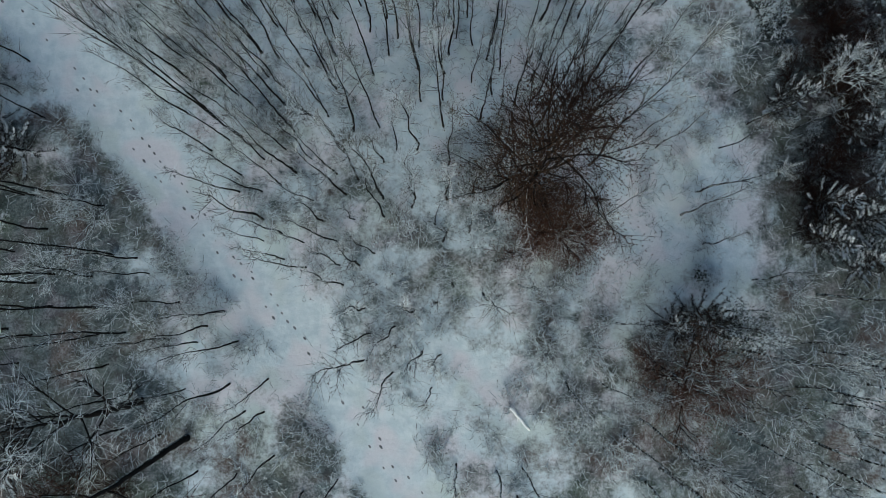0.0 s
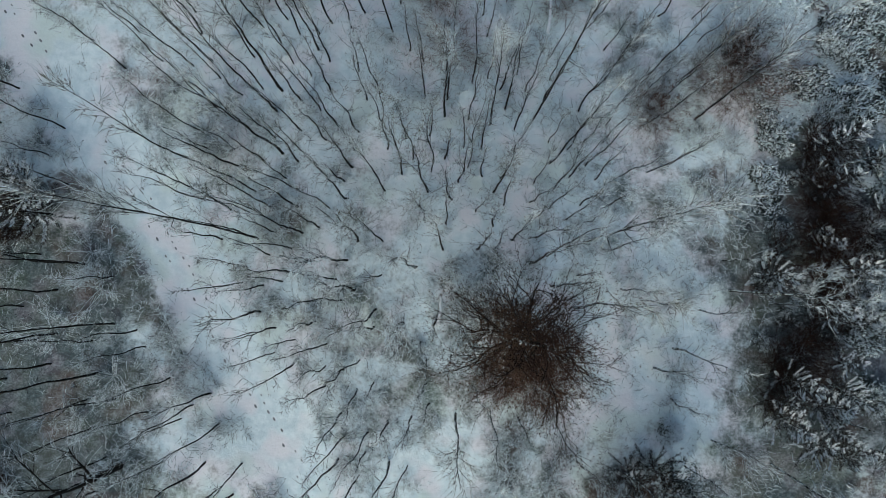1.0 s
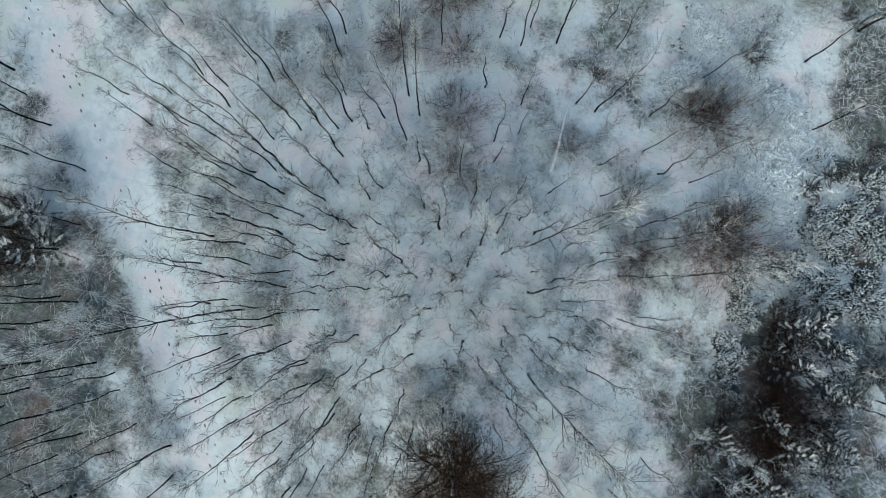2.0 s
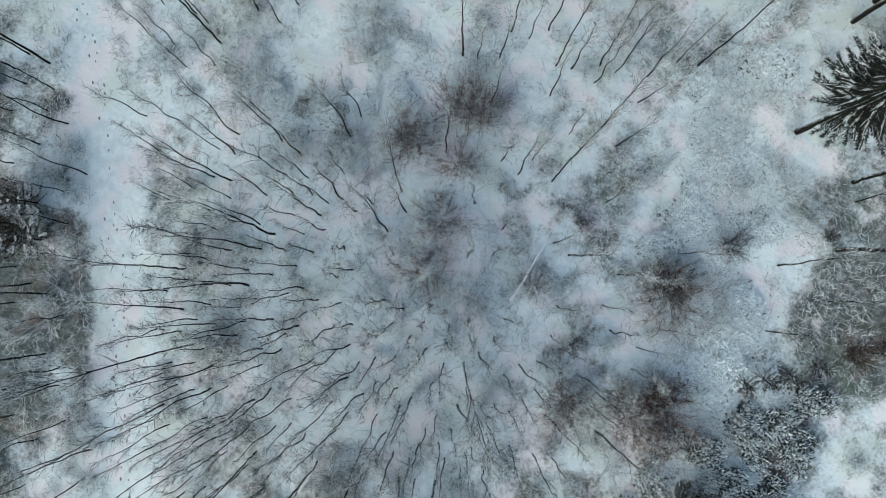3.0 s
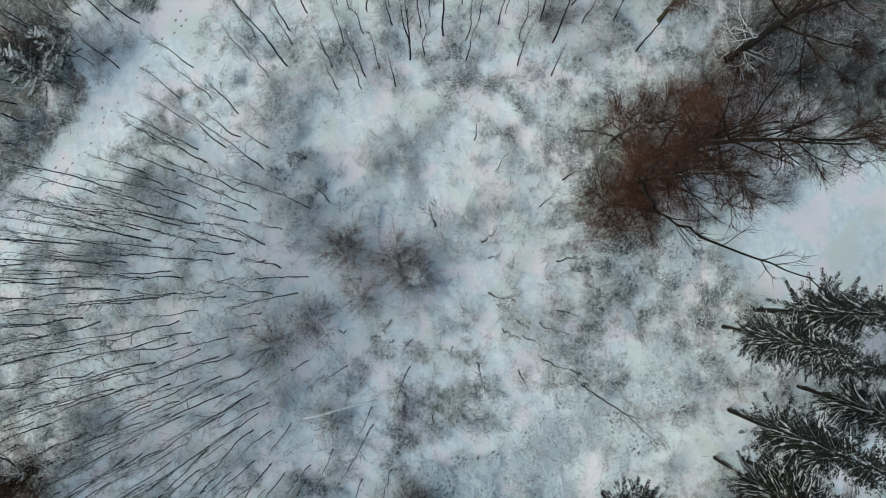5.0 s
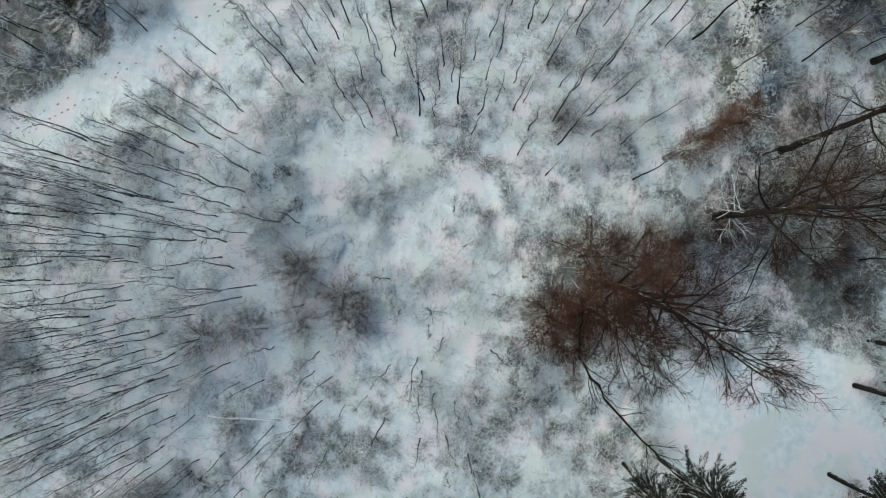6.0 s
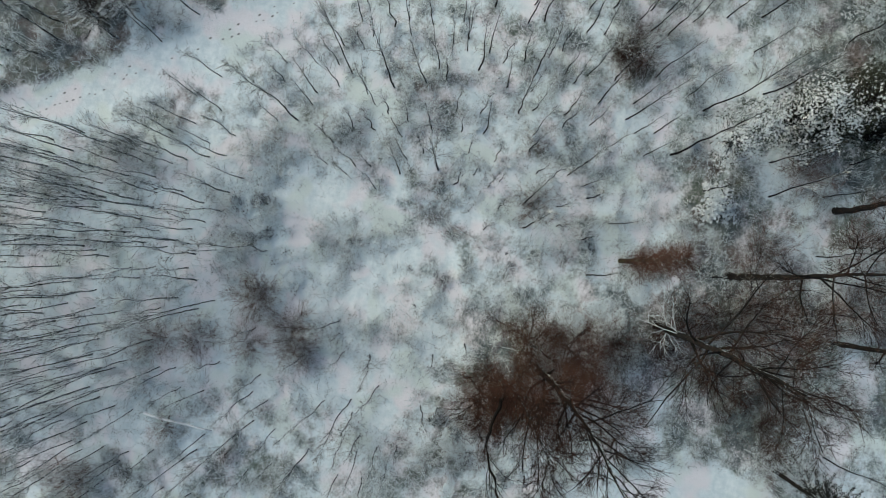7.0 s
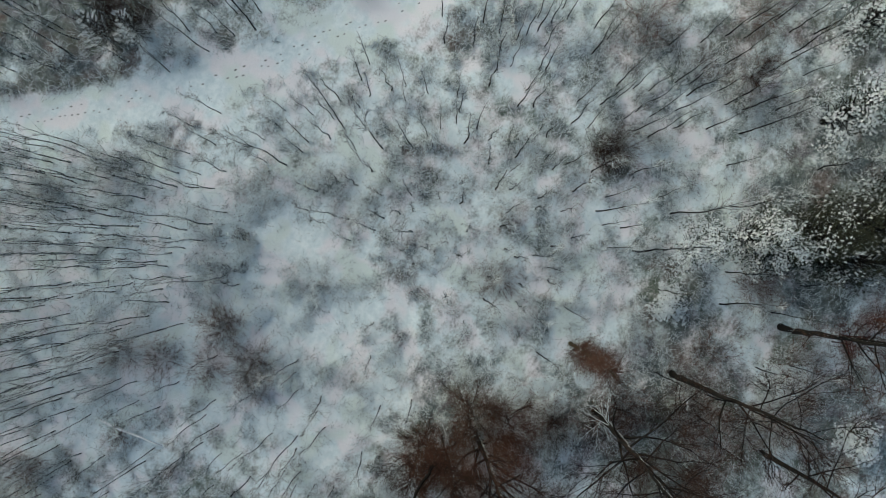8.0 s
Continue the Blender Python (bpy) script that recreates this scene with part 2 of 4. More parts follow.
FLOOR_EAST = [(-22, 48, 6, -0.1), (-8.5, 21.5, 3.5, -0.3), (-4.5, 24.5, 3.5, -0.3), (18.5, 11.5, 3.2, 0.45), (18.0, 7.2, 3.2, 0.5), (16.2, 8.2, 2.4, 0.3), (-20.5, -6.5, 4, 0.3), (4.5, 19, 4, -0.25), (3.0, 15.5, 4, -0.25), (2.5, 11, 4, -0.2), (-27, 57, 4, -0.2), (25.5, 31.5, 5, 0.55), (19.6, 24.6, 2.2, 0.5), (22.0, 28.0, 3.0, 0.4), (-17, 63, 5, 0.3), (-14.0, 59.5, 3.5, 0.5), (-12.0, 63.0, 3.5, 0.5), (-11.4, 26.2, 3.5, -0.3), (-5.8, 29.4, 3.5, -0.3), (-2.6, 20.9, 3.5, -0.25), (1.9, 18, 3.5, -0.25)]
# brightness corrections of the floor five metres apart: x, y, how much more (or less) litter shows
TONE_WEST = [(-35, 25, 0.1), (-35, 30, 0.15), (-30, 15, -0.1), (-25, 10, -0.2), (-25, 20, -0.2), (-25, 25, -0.15), (-25, 50, -0.1), (-25, 60, -0.3), (-25, 65, -0.3), (-20, -10, 0.3), (-20, -5, 0.17), (-20, 0, 0.15), (-20, 10, -0.08), (-20, 15, 0.1), (-20, 40, -0.25), (-20, 50, -0.2), (-15, -10, 0.15), (-15, 15, -0.15), (-15, 20, -0.12), (-15, 25, -0.15), (-15, 30, -0.15), (-10, -10, 0.2)]
TONE_MIDDLE = [(-10, 20, -0.2), (-10, 25, -0.22), (-10, 40, 0.25), (-10, 60, 0.3), (-5, -10, 0.1), (-5, -5, 0.15), (-5, 10, 0.1), (-5, 15, -0.15), (-5, 25, -0.3), (-5, 30, -0.3), (-5, 35, -0.2), (-5, 40, 0.3), (0, 0, 0.22), (0, 15, -0.28), (0, 20, -0.25), (0, 30, -0.1), (0, 35, 0.15), (0, 40, 0.15), (5, -10, 0.1), (5, -5, 0.1), (5, 10, -0.15), (5, 15, -0.1)]
TONE_EAST = [(5, 25, 0.07), (5, 30, 0.2), (10, -10, 0.1), (10, 0, -0.28), (10, 5, -0.3), (10, 10, 0.12), (10, 15, -0.3), (10, 20, -0.15), (10, 25, -0.15), (12, 30, -0.5), (9, 34, -0.5), (15, 25, -0.5), (15, 0, -0.1), (15, 20, -0.1), (20, -10, 0.3), (20, -5, 0.3), (20, 20, -0.3), (20, 25, 0.1), (20, 30, 0.1), (20, 50, 0.3), (25, 15, -0.2)]
PATCHES = FLOOR_SOUTH + FLOOR_NORTH + FLOOR_MIDDLE + FLOOR_EAST + [(x, y, 3.6, w) for x, y, w in TONE_WEST + TONE_MIDDLE + TONE_EAST]


def off_line(x, y, line):
    best = 1e9
    for (ax, ay), (bx, by) in zip(line, line[1:]):
        ux, uy = bx - ax, by - ay
        k = max(0.0, min(1.0, ((x - ax) * ux + (y - ay) * uy) / (ux * ux + uy * uy)))
        best = min(best, math.hypot(x - ax - k * ux, y - ay - k * uy))
    return best


def inside(x, y, ring):
    hit = False
    for (ax, ay), (bx, by) in zip(ring, ring[1:] + ring[:1]):
        if (ay > y) != (by > y) and x < (bx - ax) * (y - ay) / (by - ay) + ax:
            hit = not hit
    return hit


def on_road(x, y):
    return off_line(x, y, ROAD) - 0.35 * noise.noise((x * 0.6, y * 0.6, 3.0))


def in_glade(x, y):
    d = off_line(x, y, GLADE + GLADE[:1])
    return (d if inside(x, y, GLADE) else -d) + 0.8 * noise.noise((x * 0.5, y * 0.5, 9.0))


def height(x, y):
    h = 0.10 * noise.noise((x * 0.35, y * 0.35, 0.0)) + 0.05 * noise.noise((x * 1.3, y * 1.3, 5.0)) + 0.025 * noise.noise((x * 3.1, y * 3.1, 2.0))
    r = max(0.0, min(1.0, (on_road(x, y) - 1.2) / 1.0))
    g = max(0.0, min(1.0, -in_glade(x, y) + 0.5))
    return h * (0.25 + 0.75 * min(r, g)) - 0.06 * (1 - r)


def tangle(x, y):
    """How thick the undergrowth stands, about -0.6 to 0.6."""
    return 0.45 * noise.noise((x * 0.22, y * 0.22, 4.0)) + 0.6 * noise.noise((x * 0.7, y * 0.7, 7.0)) + 0.35 * noise.noise((x * 1.7, y * 1.7, 8.0))


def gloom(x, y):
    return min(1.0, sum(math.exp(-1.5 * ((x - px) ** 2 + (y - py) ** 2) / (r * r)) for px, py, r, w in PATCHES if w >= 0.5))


shade = random.Random(77)
RIME = [(-2.6, 20.6, 0.9), (-6.4, 25.4, 0.9), (-21.0, -1.0, 1.2), (-18.5, 1.5, 1.2), (-19.5, 3.5, 1.0), (-17.0, -3.0, 1.1), (-15.5, -8.5, 1.2), (-23.0, 9.0, 0.8), (-13.0, 17.0, 1.0),
        (-10.0, 20.5, 1.1), (-9.5, 22.0, 0.9), (-34.2, 44.0, 1.4), (3.0, 26.0, 0.8), (-5.0, 18.0, 0.9), (-12.0, 26.5, 1.1), (-14.0, 27.8, 1.0), (-16.5, 21.5, 0.9)]
while len(RIME) < 120:
    x, y = (shade.uniform(17.0, 26.0), shade.uniform(-1, 19)) if len(RIME) < 34 else (shade.uniform(-44, 16), shade.uniform(-13, 68))
    if (tangle(x, y) > 0.08 or len(RIME) < 34) and on_road(x, y) > 2.3 and in_glade(x, y) < -0.6:
        RIME.append((x, y, shade.uniform(0.4, 0.8)))
CELLS = {}
for x, y, r in RIME:
    for i in range(int(x // 3) - 1, int(x // 3) + 2):
        for j in range(int(y // 3) - 1, int(y // 3) + 2):
            CELLS.setdefault((i, j), []).append((x, y, r))


def lay_ground():
    xs = [-900, -500, -280, -160, -100, -75] + [-62 + 0.4 * i for i in range(246)] + [45, 60, 90, 150, 280, 500, 900]
    ys = [-900, -500, -280, -160, -90, -50, -34] + [-28 + 0.4 * i for i in range(276)] + [90, 110, 160, 280, 500, 900]
    v, litter = [], []
    for y in ys:
        for x in xs:
            near = -62 <= x <= 37 and -28 <= y <= 83
            v.append((x, y, height(x, y) if near else 0.0))
            if not near:
                litter.append(0.55)
                continue
            a = 0.24 + 0.42 * tangle(x, y)
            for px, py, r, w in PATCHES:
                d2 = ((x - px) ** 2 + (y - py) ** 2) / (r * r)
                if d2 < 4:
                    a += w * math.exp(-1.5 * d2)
            # under each shrub of RIME: more litter, with the shrub's own shade painted in
            for px, py, r in CELLS.get((int(x // 3), int(y // 3)), ()):
                a += 0.28 * math.exp(-((x - px) ** 2 + (y - py) ** 2) / (1.1 * r * r))
            road = max(0.0, min(1.0, (on_road(x, y) - ROAD_WIDTH + 0.4) / 1.5))
            open_ = max(0.0, min(1.0, 0.5 - in_glade(x, y)))
            floor_ = -0.45 + (a + 0.45) * road
            if x < -15 and y > 55:
                floor_ -= (0.3 + 0.3 * noise.noise((x * 0.8, y * 0.8, 6.0))) * math.exp(-((off_line(x, y, TRAIL) + 0.3 * noise.noise((x, y, 2.0))) / 1.0) ** 2)
            litter.append(-1.0 + (floor_ + 1.0) * open_)
    n = len(xs)
    f = [(j * n + i, j * n + i + 1, (j + 1) * n + i + 1, (j + 1) * n + i) for j in range(len(ys) - 1) for i in range(n - 1)]
    me = bpy.data.meshes.new("ground")
    me.from_pydata(v, [], f)
    # this value carries litter cover and the painted shade alike
    me.attributes.new("litter", "FLOAT", "POINT").data.foreach_set("value", litter)
    me.materials.append(M_GROUND)
    me.polygons.foreach_set("use_smooth", [True] * len(f))
    tagged(new("ground", me), "forest floor under thin patchy snow with leaf litter", "ground", kind="structure")


lay_ground()


# ---- kinds of trees and shrubs ----
def slender_tree(seed, full=True, brown=False):
    """A thin young broadleaf tree, bare, 10 m high."""
    rng = random.Random(seed)
    t = thing("slender_tree", "slender bare young broadleaf tree with dark trunk and snow-dusted twigs", "tree", "young bare trees of the wood")
    trunk, limbs, twigs = Shell(), Shell(), Shell()
    top = 10.0
    bow = max(0.0, rng.gauss(0.0, 0.03))
    line = wander(rng, Vector((0, 0, -0.15)), Vector((rng.gauss(0, 0.03) - bow * 3, rng.gauss(0, 0.03), 1)), top, 24, 0.03, 0.3)
    a0, b0, f0 = rng.uniform(0, 6.3), rng.uniform(0, 6.3), rng.uniform(0.8, 1.5)
    sway = rng.uniform(0.01, 0.075)
    line = [p + Vector((bow * p.z * p.z * 0.03 + sway * (math.sin(a0 + f0 * p.z) - math.sin(a0)) + rng.gauss(0, 0.012), sway * (math.sin(b0 + 0.8 * f0 * p.z) - math.sin(b0)) + rng.gauss(0, 0.012), 0)) for p in line]
    rad = [(0.053 * (1 - i / 24) ** 1.1 + 0.006) * rng.uniform(0.85, 1.15) for i in range(25)]
    rad[0] *= 1.1
    trunk.tube(line, rad, 5)
    start = rng.uniform(0.36, 0.55)
    for i in range(rng.randint(15, 18) if full else 10):
        u = start + (0.98 - start) * rng.random() ** 0.9
        p, d = along(line, u)
        ln = (3.0 * (1 - u) + 0.6) * rng.uniform(0.5, 1.1)
        b = wander(rng, p, turned(rng, d, rng.uniform(0.2, 0.48)), ln, 3, 0.09, 0.08)
        limbs.tube(b, taper(0.017 * (1.25 - u), 0.005, 3), 3)
        for j in range(rng.randint(5, 7) if full else 4):
            q, e = along(b, rng.uniform(0.2, 1.0))
            tip = q + turned(rng, e, rng.uniform(0.3, 0.7)) * ln * rng.uniform(0.2, 0.45)
            twigs.tube([q, tip], (0.012, 0.004), 3)
            for _ in range(2):
                q2 = q.lerp(tip, rng.uniform(0.3, 1.0))
                twigs.tube([q2, q2 + turned(rng, (tip - q).normalized(), 0.5) * rng.uniform(0.25, 0.7)], (0.010, 0.004), 3)
    for i in range(6):
        p, d = along(line, rng.uniform(0.12, 0.6))
        limbs.tube(wander(rng, p, turned(rng, d, rng.uniform(0.6, 1.2)), rng.uniform(0.4, 1.0), 2, 0.2, 0.05), (0.012, 0.009, 0.005), 3)
    part("trunk", trunk, M_BARK, t)
    part("branches", limbs, M_STALK, t, kind="stuff")
    part("twigs", twigs, M_FAWN if brown else M_TWIG, t, "fine twigs dusted with snow", kind="stuff")
    return t


def shrub(seed, name, label, material, stems, high, spread, group, fine=6, thick=1.0):
    """A many-stemmed leafless shrub of fine twigs."""
    rng = random.Random(seed)
    t = thing(name, label, "shrub", group)
    stem, twigs = Shell(), Shell()
    for i in range(stems):
        a = rng.random() * math.tau
        d = Vector((math.cos(a) * spread, math.sin(a) * spread, rng.uniform(0.5, 1.1))).normalized()
        ln = high * rng.uniform(0.6, 1.15)
        b = wander(rng, Vector((rng.gauss(0, 0.12), rng.gauss(0, 0.12), -0.1)), d, ln, 4, 0.14, 0.05)
        stem.tube(b, taper(0.02 * thick, 0.007 * thick, 4), 3)
        for j in range(fine):
            q, e = along(b, rng.uniform(0.25, 1.0))
            w = wander(rng, q, turned(rng, e, rng.uniform(0.4, 1.0)), ln * rng.uniform(0.2, 0.45), 2, 0.2, 0.03)
            twigs.tube(w, (0.014 * thick, 0.011 * thick, 0.004), 3)
            q2, e2 = along(w, rng.uniform(0.2, 1.0))
            for _ in range(2):
                q2, e2 = along(w, rng.uniform(0.1, 1.0))
                twigs.tube([q2, q2 + turned(rng, e2, 0.8) * rng.uniform(0.2, 0.5)], (0.012 * thick, 0.004), 3)
    part("stems", stem, material, t, kind="stuff")
    part("twigs", twigs, material, t, kind="stuff")
    return t


def leafy_shrub(seed, name, label, material, count, high, wide, leaf, group="", flat=1.0, shaded=0.5):
    """A low evergreen thicket: stems that carry many single leaves."""
    rng = random.Random(seed)
    t = thing(name, label, "shrub", group)
    stem, crown = Shell(), Shell()
    turns = [rng.random() * math.tau for _ in range(3)]

    def lobe(a):
        return 0.68 + 0.22 * math.sin(2 * a + turns[0]) + 0.16 * math.sin(3 * a + turns[1]) + 0.12 * math.sin(7 * a + turns[2])

    for i in range(max(6, count // 28)):
        a = rng.random() * math.tau
        r = wide * lobe(a) * math.sqrt(rng.random())
        foot = Vector((math.cos(a) * r * 0.6, math.sin(a) * r * 0.6, -0.1))
        tip = Vector((math.cos(a) * r, math.sin(a) * r, high * (1 - 0.55 * (r / wide) ** 2) * rng.uniform(0.6, 1.1)))
        b = wander(rng, foot, (tip - foot).normalized(), (tip - foot).length, 2, 0.12, 0.02)
        stem.tube(b, taper(0.02, 0.007, 2), 3)
        for j in range(28):
            q, e = along(b, rng.uniform(0.3, 1.0))
            d = turned(rng, (e + Vector((0, 0, -0.3))).normalized(), rng.uniform(0.5, 1.4))
            d = Vector((d.x, d.y, d.z * flat)).normalized()
            q = q + d * rng.uniform(0.0, 0.35)
            nrm = Vector((rng.gauss(0, 0.28 * flat), rng.gauss(0, 0.28 * flat), 1)).normalized()
            crown.blade(q, d, nrm, leaf * rng.uniform(0.7, 1.6), leaf * rng.uniform(0.2, 0.4))
    under = Shell()
    for i in range(int(count * shaded)):
        a = rng.random() * math.tau
        r = wide * lobe(a) * 0.9 * math.sqrt(rng.random())
        a0 = rng.random() * math.tau
        d = Vector((math.cos(a0), math.sin(a0), rng.uniform(-0.2, 0.3))).normalized()
        q = Vector((math.cos(a) * r, math.sin(a) * r, max(0.06, high * (0.55 - 0.4 * (r / wide) ** 2) * rng.uniform(0.2, 1.0))))
        under.blade(q, d, Vector((rng.gauss(0, 0.4), rng.gauss(0, 0.4), 1)).normalized(), leaf * rng.uniform(0.8, 1.5), leaf * rng.uniform(0.22, 0.42))
    part("stems", stem, M_BRUSH, t, kind="stuff")
    part("leaves", crown, material, t, smooth=False, kind="stuff")
    part("inner_leaves", under, M_INNER, t, "dark leaves free of snow under the top layer", False, "stuff")
    return t


def conifer(seed, name, label, material, high, bare, reach, spacing=0.42, blunt=0.8, girth=0.2, width=0.05, load=0.55, step=0.1, spray=1.0, whorl=7):
    """A spruce: straight trunk, whorls of drooping branches with flat sprays."""
    rng = random.Random(seed)
    t = thing(name, label, "conifer", "conifers of the wood")
    trunk, limbs, crown, snow = Shell(), Shell(), Shell(), Shell()
    line = wander(rng, Vector((0, 0, -0.2)), Vector((0, 0, 1)), high, 9, 0.012, 0.05)
    trunk.tube(line, taper(girth, 0.02, 9), 8)
    zed = bare
    while zed < high - 0.15:
        u = (zed - bare) / (high - bare)
        p, _ = along(line, min(0.999, zed / high))
        ln0 = reach * (1 - u) ** blunt * (0.75 + 0.25 * min(1, u * 6)) + 0.18
        for i in range(rng.randint(whorl - 1, whorl + 1)):
            a = rng.random() * math.tau
            ln = ln0 * rng.uniform(0.65, 1.15)
            d = Vector((math.cos(a), math.sin(a), -0.25 + 0.75 * u))
            b = wander(rng, p + Vector((0, 0, rng.uniform(-0.15, 0.15))), d.normalized(), ln, 4, 0.06, 0.05)
            limbs.tube(b, taper(0.03 * (1.1 - u), 0.008, 4), 3)
            n = max(3, int(ln / step))
            loaded = rng.random() < load * (0.7 + 0.6 * u)
            bare_to, dab = rng.uniform(0.3, 0.85), rng.uniform(0.15, 0.35)
            for j in range(n):
                q, e = along(b, 0.18 + 0.82 * (j + rng.random()) / n)
                size = spray * (0.2 + 0.34 * (1 - j / n) * min(1.0, ln / 2))
                for s in (-1, 1):
                    side = e.cross(Vector((0, 0, 1))).normalized() * s
                    w = (e * rng.uniform(0.2, 0.9) + side * rng.uniform(0.4, 1.1) + Vector((0, 0, rng.uniform(-0.7, 0.25)))).normalized()
                    nrm = (Vector((0, 0, 1)) + Vector((rng.gauss(0, 0.55), rng.gauss(0, 0.55), 0))).normalized()
                    if loaded and bare_to < j / n < bare_to + dab:
                        w = (e + side * rng.uniform(0.15, 0.6) + Vector((0, 0, rng.uniform(-0.1, 0.15)))).normalized()
                    white = loaded and bare_to < j / n < bare_to + dab and rng.random() < 0.75
                    (snow if white else crown).blade(q, w, nrm, size * rng.uniform(0.8, 1.4) * (0.7 if white else 1.0), width * rng.uniform(0.7, 1.3) * (1.15 if white else 1.0))
            (snow if loaded else crown).blade(b[-2], (b[-1] - b[-2]).normalized(), Vector((0, 0, 1)), ln / 4 + 0.2, width * 1.1)
        zed += spacing * rng.uniform(0.8, 1.2)
    part("trunk", trunk, M_BARK, t, "straight dark bare trunk")
    part("branches", limbs, M_BARK, t, kind="stuff")
    part("needles", crown, material, t, smooth=False, kind="stuff")
    part("snow_load", snow, M_SNOW, t, "snow lying on the outer sprays", False, "stuff")
    return t


def pine(seed, name, label, high, bare, reach, clusters, share, needle, group, blade=0.15, girth=0.11, load=1.45):
    """A low bushy evergreen: forked branches that end in tufts, many of them white with snow."""
    rng = random.Random(seed)
    t = thing(name, label, "conifer", group)
    trunk, limbs, crown, snow = Shell(), Shell(), Shell(), Shell()
    line = wander(rng, Vector((0, 0, -0.15)), Vector((rng.gauss(0, 0.06), rng.gauss(0, 0.06), 1)), high * 0.95, 7, 0.05, 0.08)
    trunk.tube(line, taper(girth, 0.02, 7), 7)
    for c in range(clusters):
        u = rng.random() ** 1.3
        a = rng.random() * math.tau
        r = reach * (1.02 - u) ** 0.6 * math.sqrt(rng.uniform(0.2, 1.0)) * (0.8 + 0.3 * math.sin(a * 3 + seed))
        z = bare + (high - bare) * u
        p, _ = along(line, max(0.02, min(0.98, (z - 0.35 * r) / high)))
        tip = Vector((p.x + math.cos(a) * r, p.y + math.sin(a) * r, z))
        b = [p, p.lerp(tip, 0.5) + Vector((0, 0, 0.08 * r)), tip]
        limbs.tube(b, (0.03, 0.02, 0.01), 3)
        loaded = rng.random() < share * (1 + 0.85 * math.cos(a + 0.99))
        for k in range(rng.randint(7, 10)):
            q = tip + Vector((rng.gauss(0, 0.24), rng.gauss(0, 0.24), rng.gauss(0, 0.12)))
            white = loaded and rng.random() < 0.85
            for m in range(11):
                d = Vector((rng.gauss(0, 1), rng.gauss(0, 1), rng.uniform(-0.3, 1.1))).normalized()
                n = Vector((0, 0, 1)) - d * d.z
                n = n.normalized() if n.length > 0.1 else Vector((1, 0, 0))
                fat = load if white else 1.0
                (snow if white else crown).blade(q - Vector((0, 0, 0 if white else 0.1)), d, n, blade * rng.uniform(0.6, 1.25) * fat ** 0.4, blade * rng.uniform(0.11, 0.19) * fat)
    part("trunk", trunk, M_BARK, t, "short dark trunk")
    part("branches", limbs, M_BARK, t, kind="stuff")
    part("needles", crown, needle, t, smooth=False, kind="stuff")
    part("snow_load", snow, M_SNOW, t, "tufts white with snow", False, "stuff")
    return t


def star_pine(seed, name, label, high, reach, share, group):
    """A young evergreen: whorls of arms that bend upwards, each a brush of needles with snow along its outer part."""
    rng = random.Random(seed)
    t = thing(name, label, "conifer", group)
    trunk, limbs, crown, snow = Shell(), Shell(), Shell(), Shell()
    line = wander(rng, Vector((0, 0, -0.15)), Vector((rng.gauss(0, 0.05), rng.gauss(0, 0.05), 1)), high, 7, 0.04, 0.08)
    trunk.tube(line, taper(0.07, 0.012, 7), 6)
    zed = 0.4
    while zed < high * 0.97:
        u = zed / high
        p, _ = along(line, u)
        first = rng.random() * math.tau
        arms = rng.randint(5, 7)
        for i in range(arms):
            a = first + math.tau * i / arms + rng.gauss(0, 0.15)
            ln = (reach * (1 - u) ** 0.65 + 0.25) * rng.uniform(0.7, 1.15)
            b = wander(rng, p, Vector((math.cos(a), math.sin(a), 0.1 + 0.5 * u)).normalized(), ln, 5, 0.07, 0.10)
            limbs.tube(b, taper(0.022, 0.007, 5), 3)
            loaded, clear = rng.random() < share, rng.uniform(0.15, 0.5)
            n = max(4, int(ln / 0.075))
            for j in range(n):
                v = (j + rng.random()) / n
                q, e = along(b, 0.1 + 0.9 * v)
                for _ in range(3):
                    d = turned(rng, e, rng.uniform(0.4, 1.0))
                    crown.blade(q, d, Vector((rng.gauss(0, 0.4), rng.gauss(0, 0.4), 1)).normalized(), rng.uniform(0.10, 0.22), rng.uniform(0.010, 0.020))
                if loaded and v > clear:
                    side = e.cross(Vector((0, 0, 1))).normalized()
                    for s in (-1, 1):
                        d = (e + side * s * rng.uniform(0.15, 0.9) + Vector((0, 0, rng.uniform(0.0, 0.3)))).normalized()
                        snow.blade(q + Vector((0, 0, 0.03)), d, Vector((0, 0, 1)), rng.uniform(0.12, 0.26), rng.uniform(0.024, 0.045))
        zed += rng.uniform(0.34, 0.5)
    part("trunk", trunk, M_BARK, t, "thin dark trunk")
    part("branches", limbs, M_BARK, t, kind="stuff")
    part("needles", crown, M_YOUNG, t, smooth=False, kind="stuff")
    part("snow_load", snow, M_SNOW, t, "snow along the arms", False, "stuff")
    return t


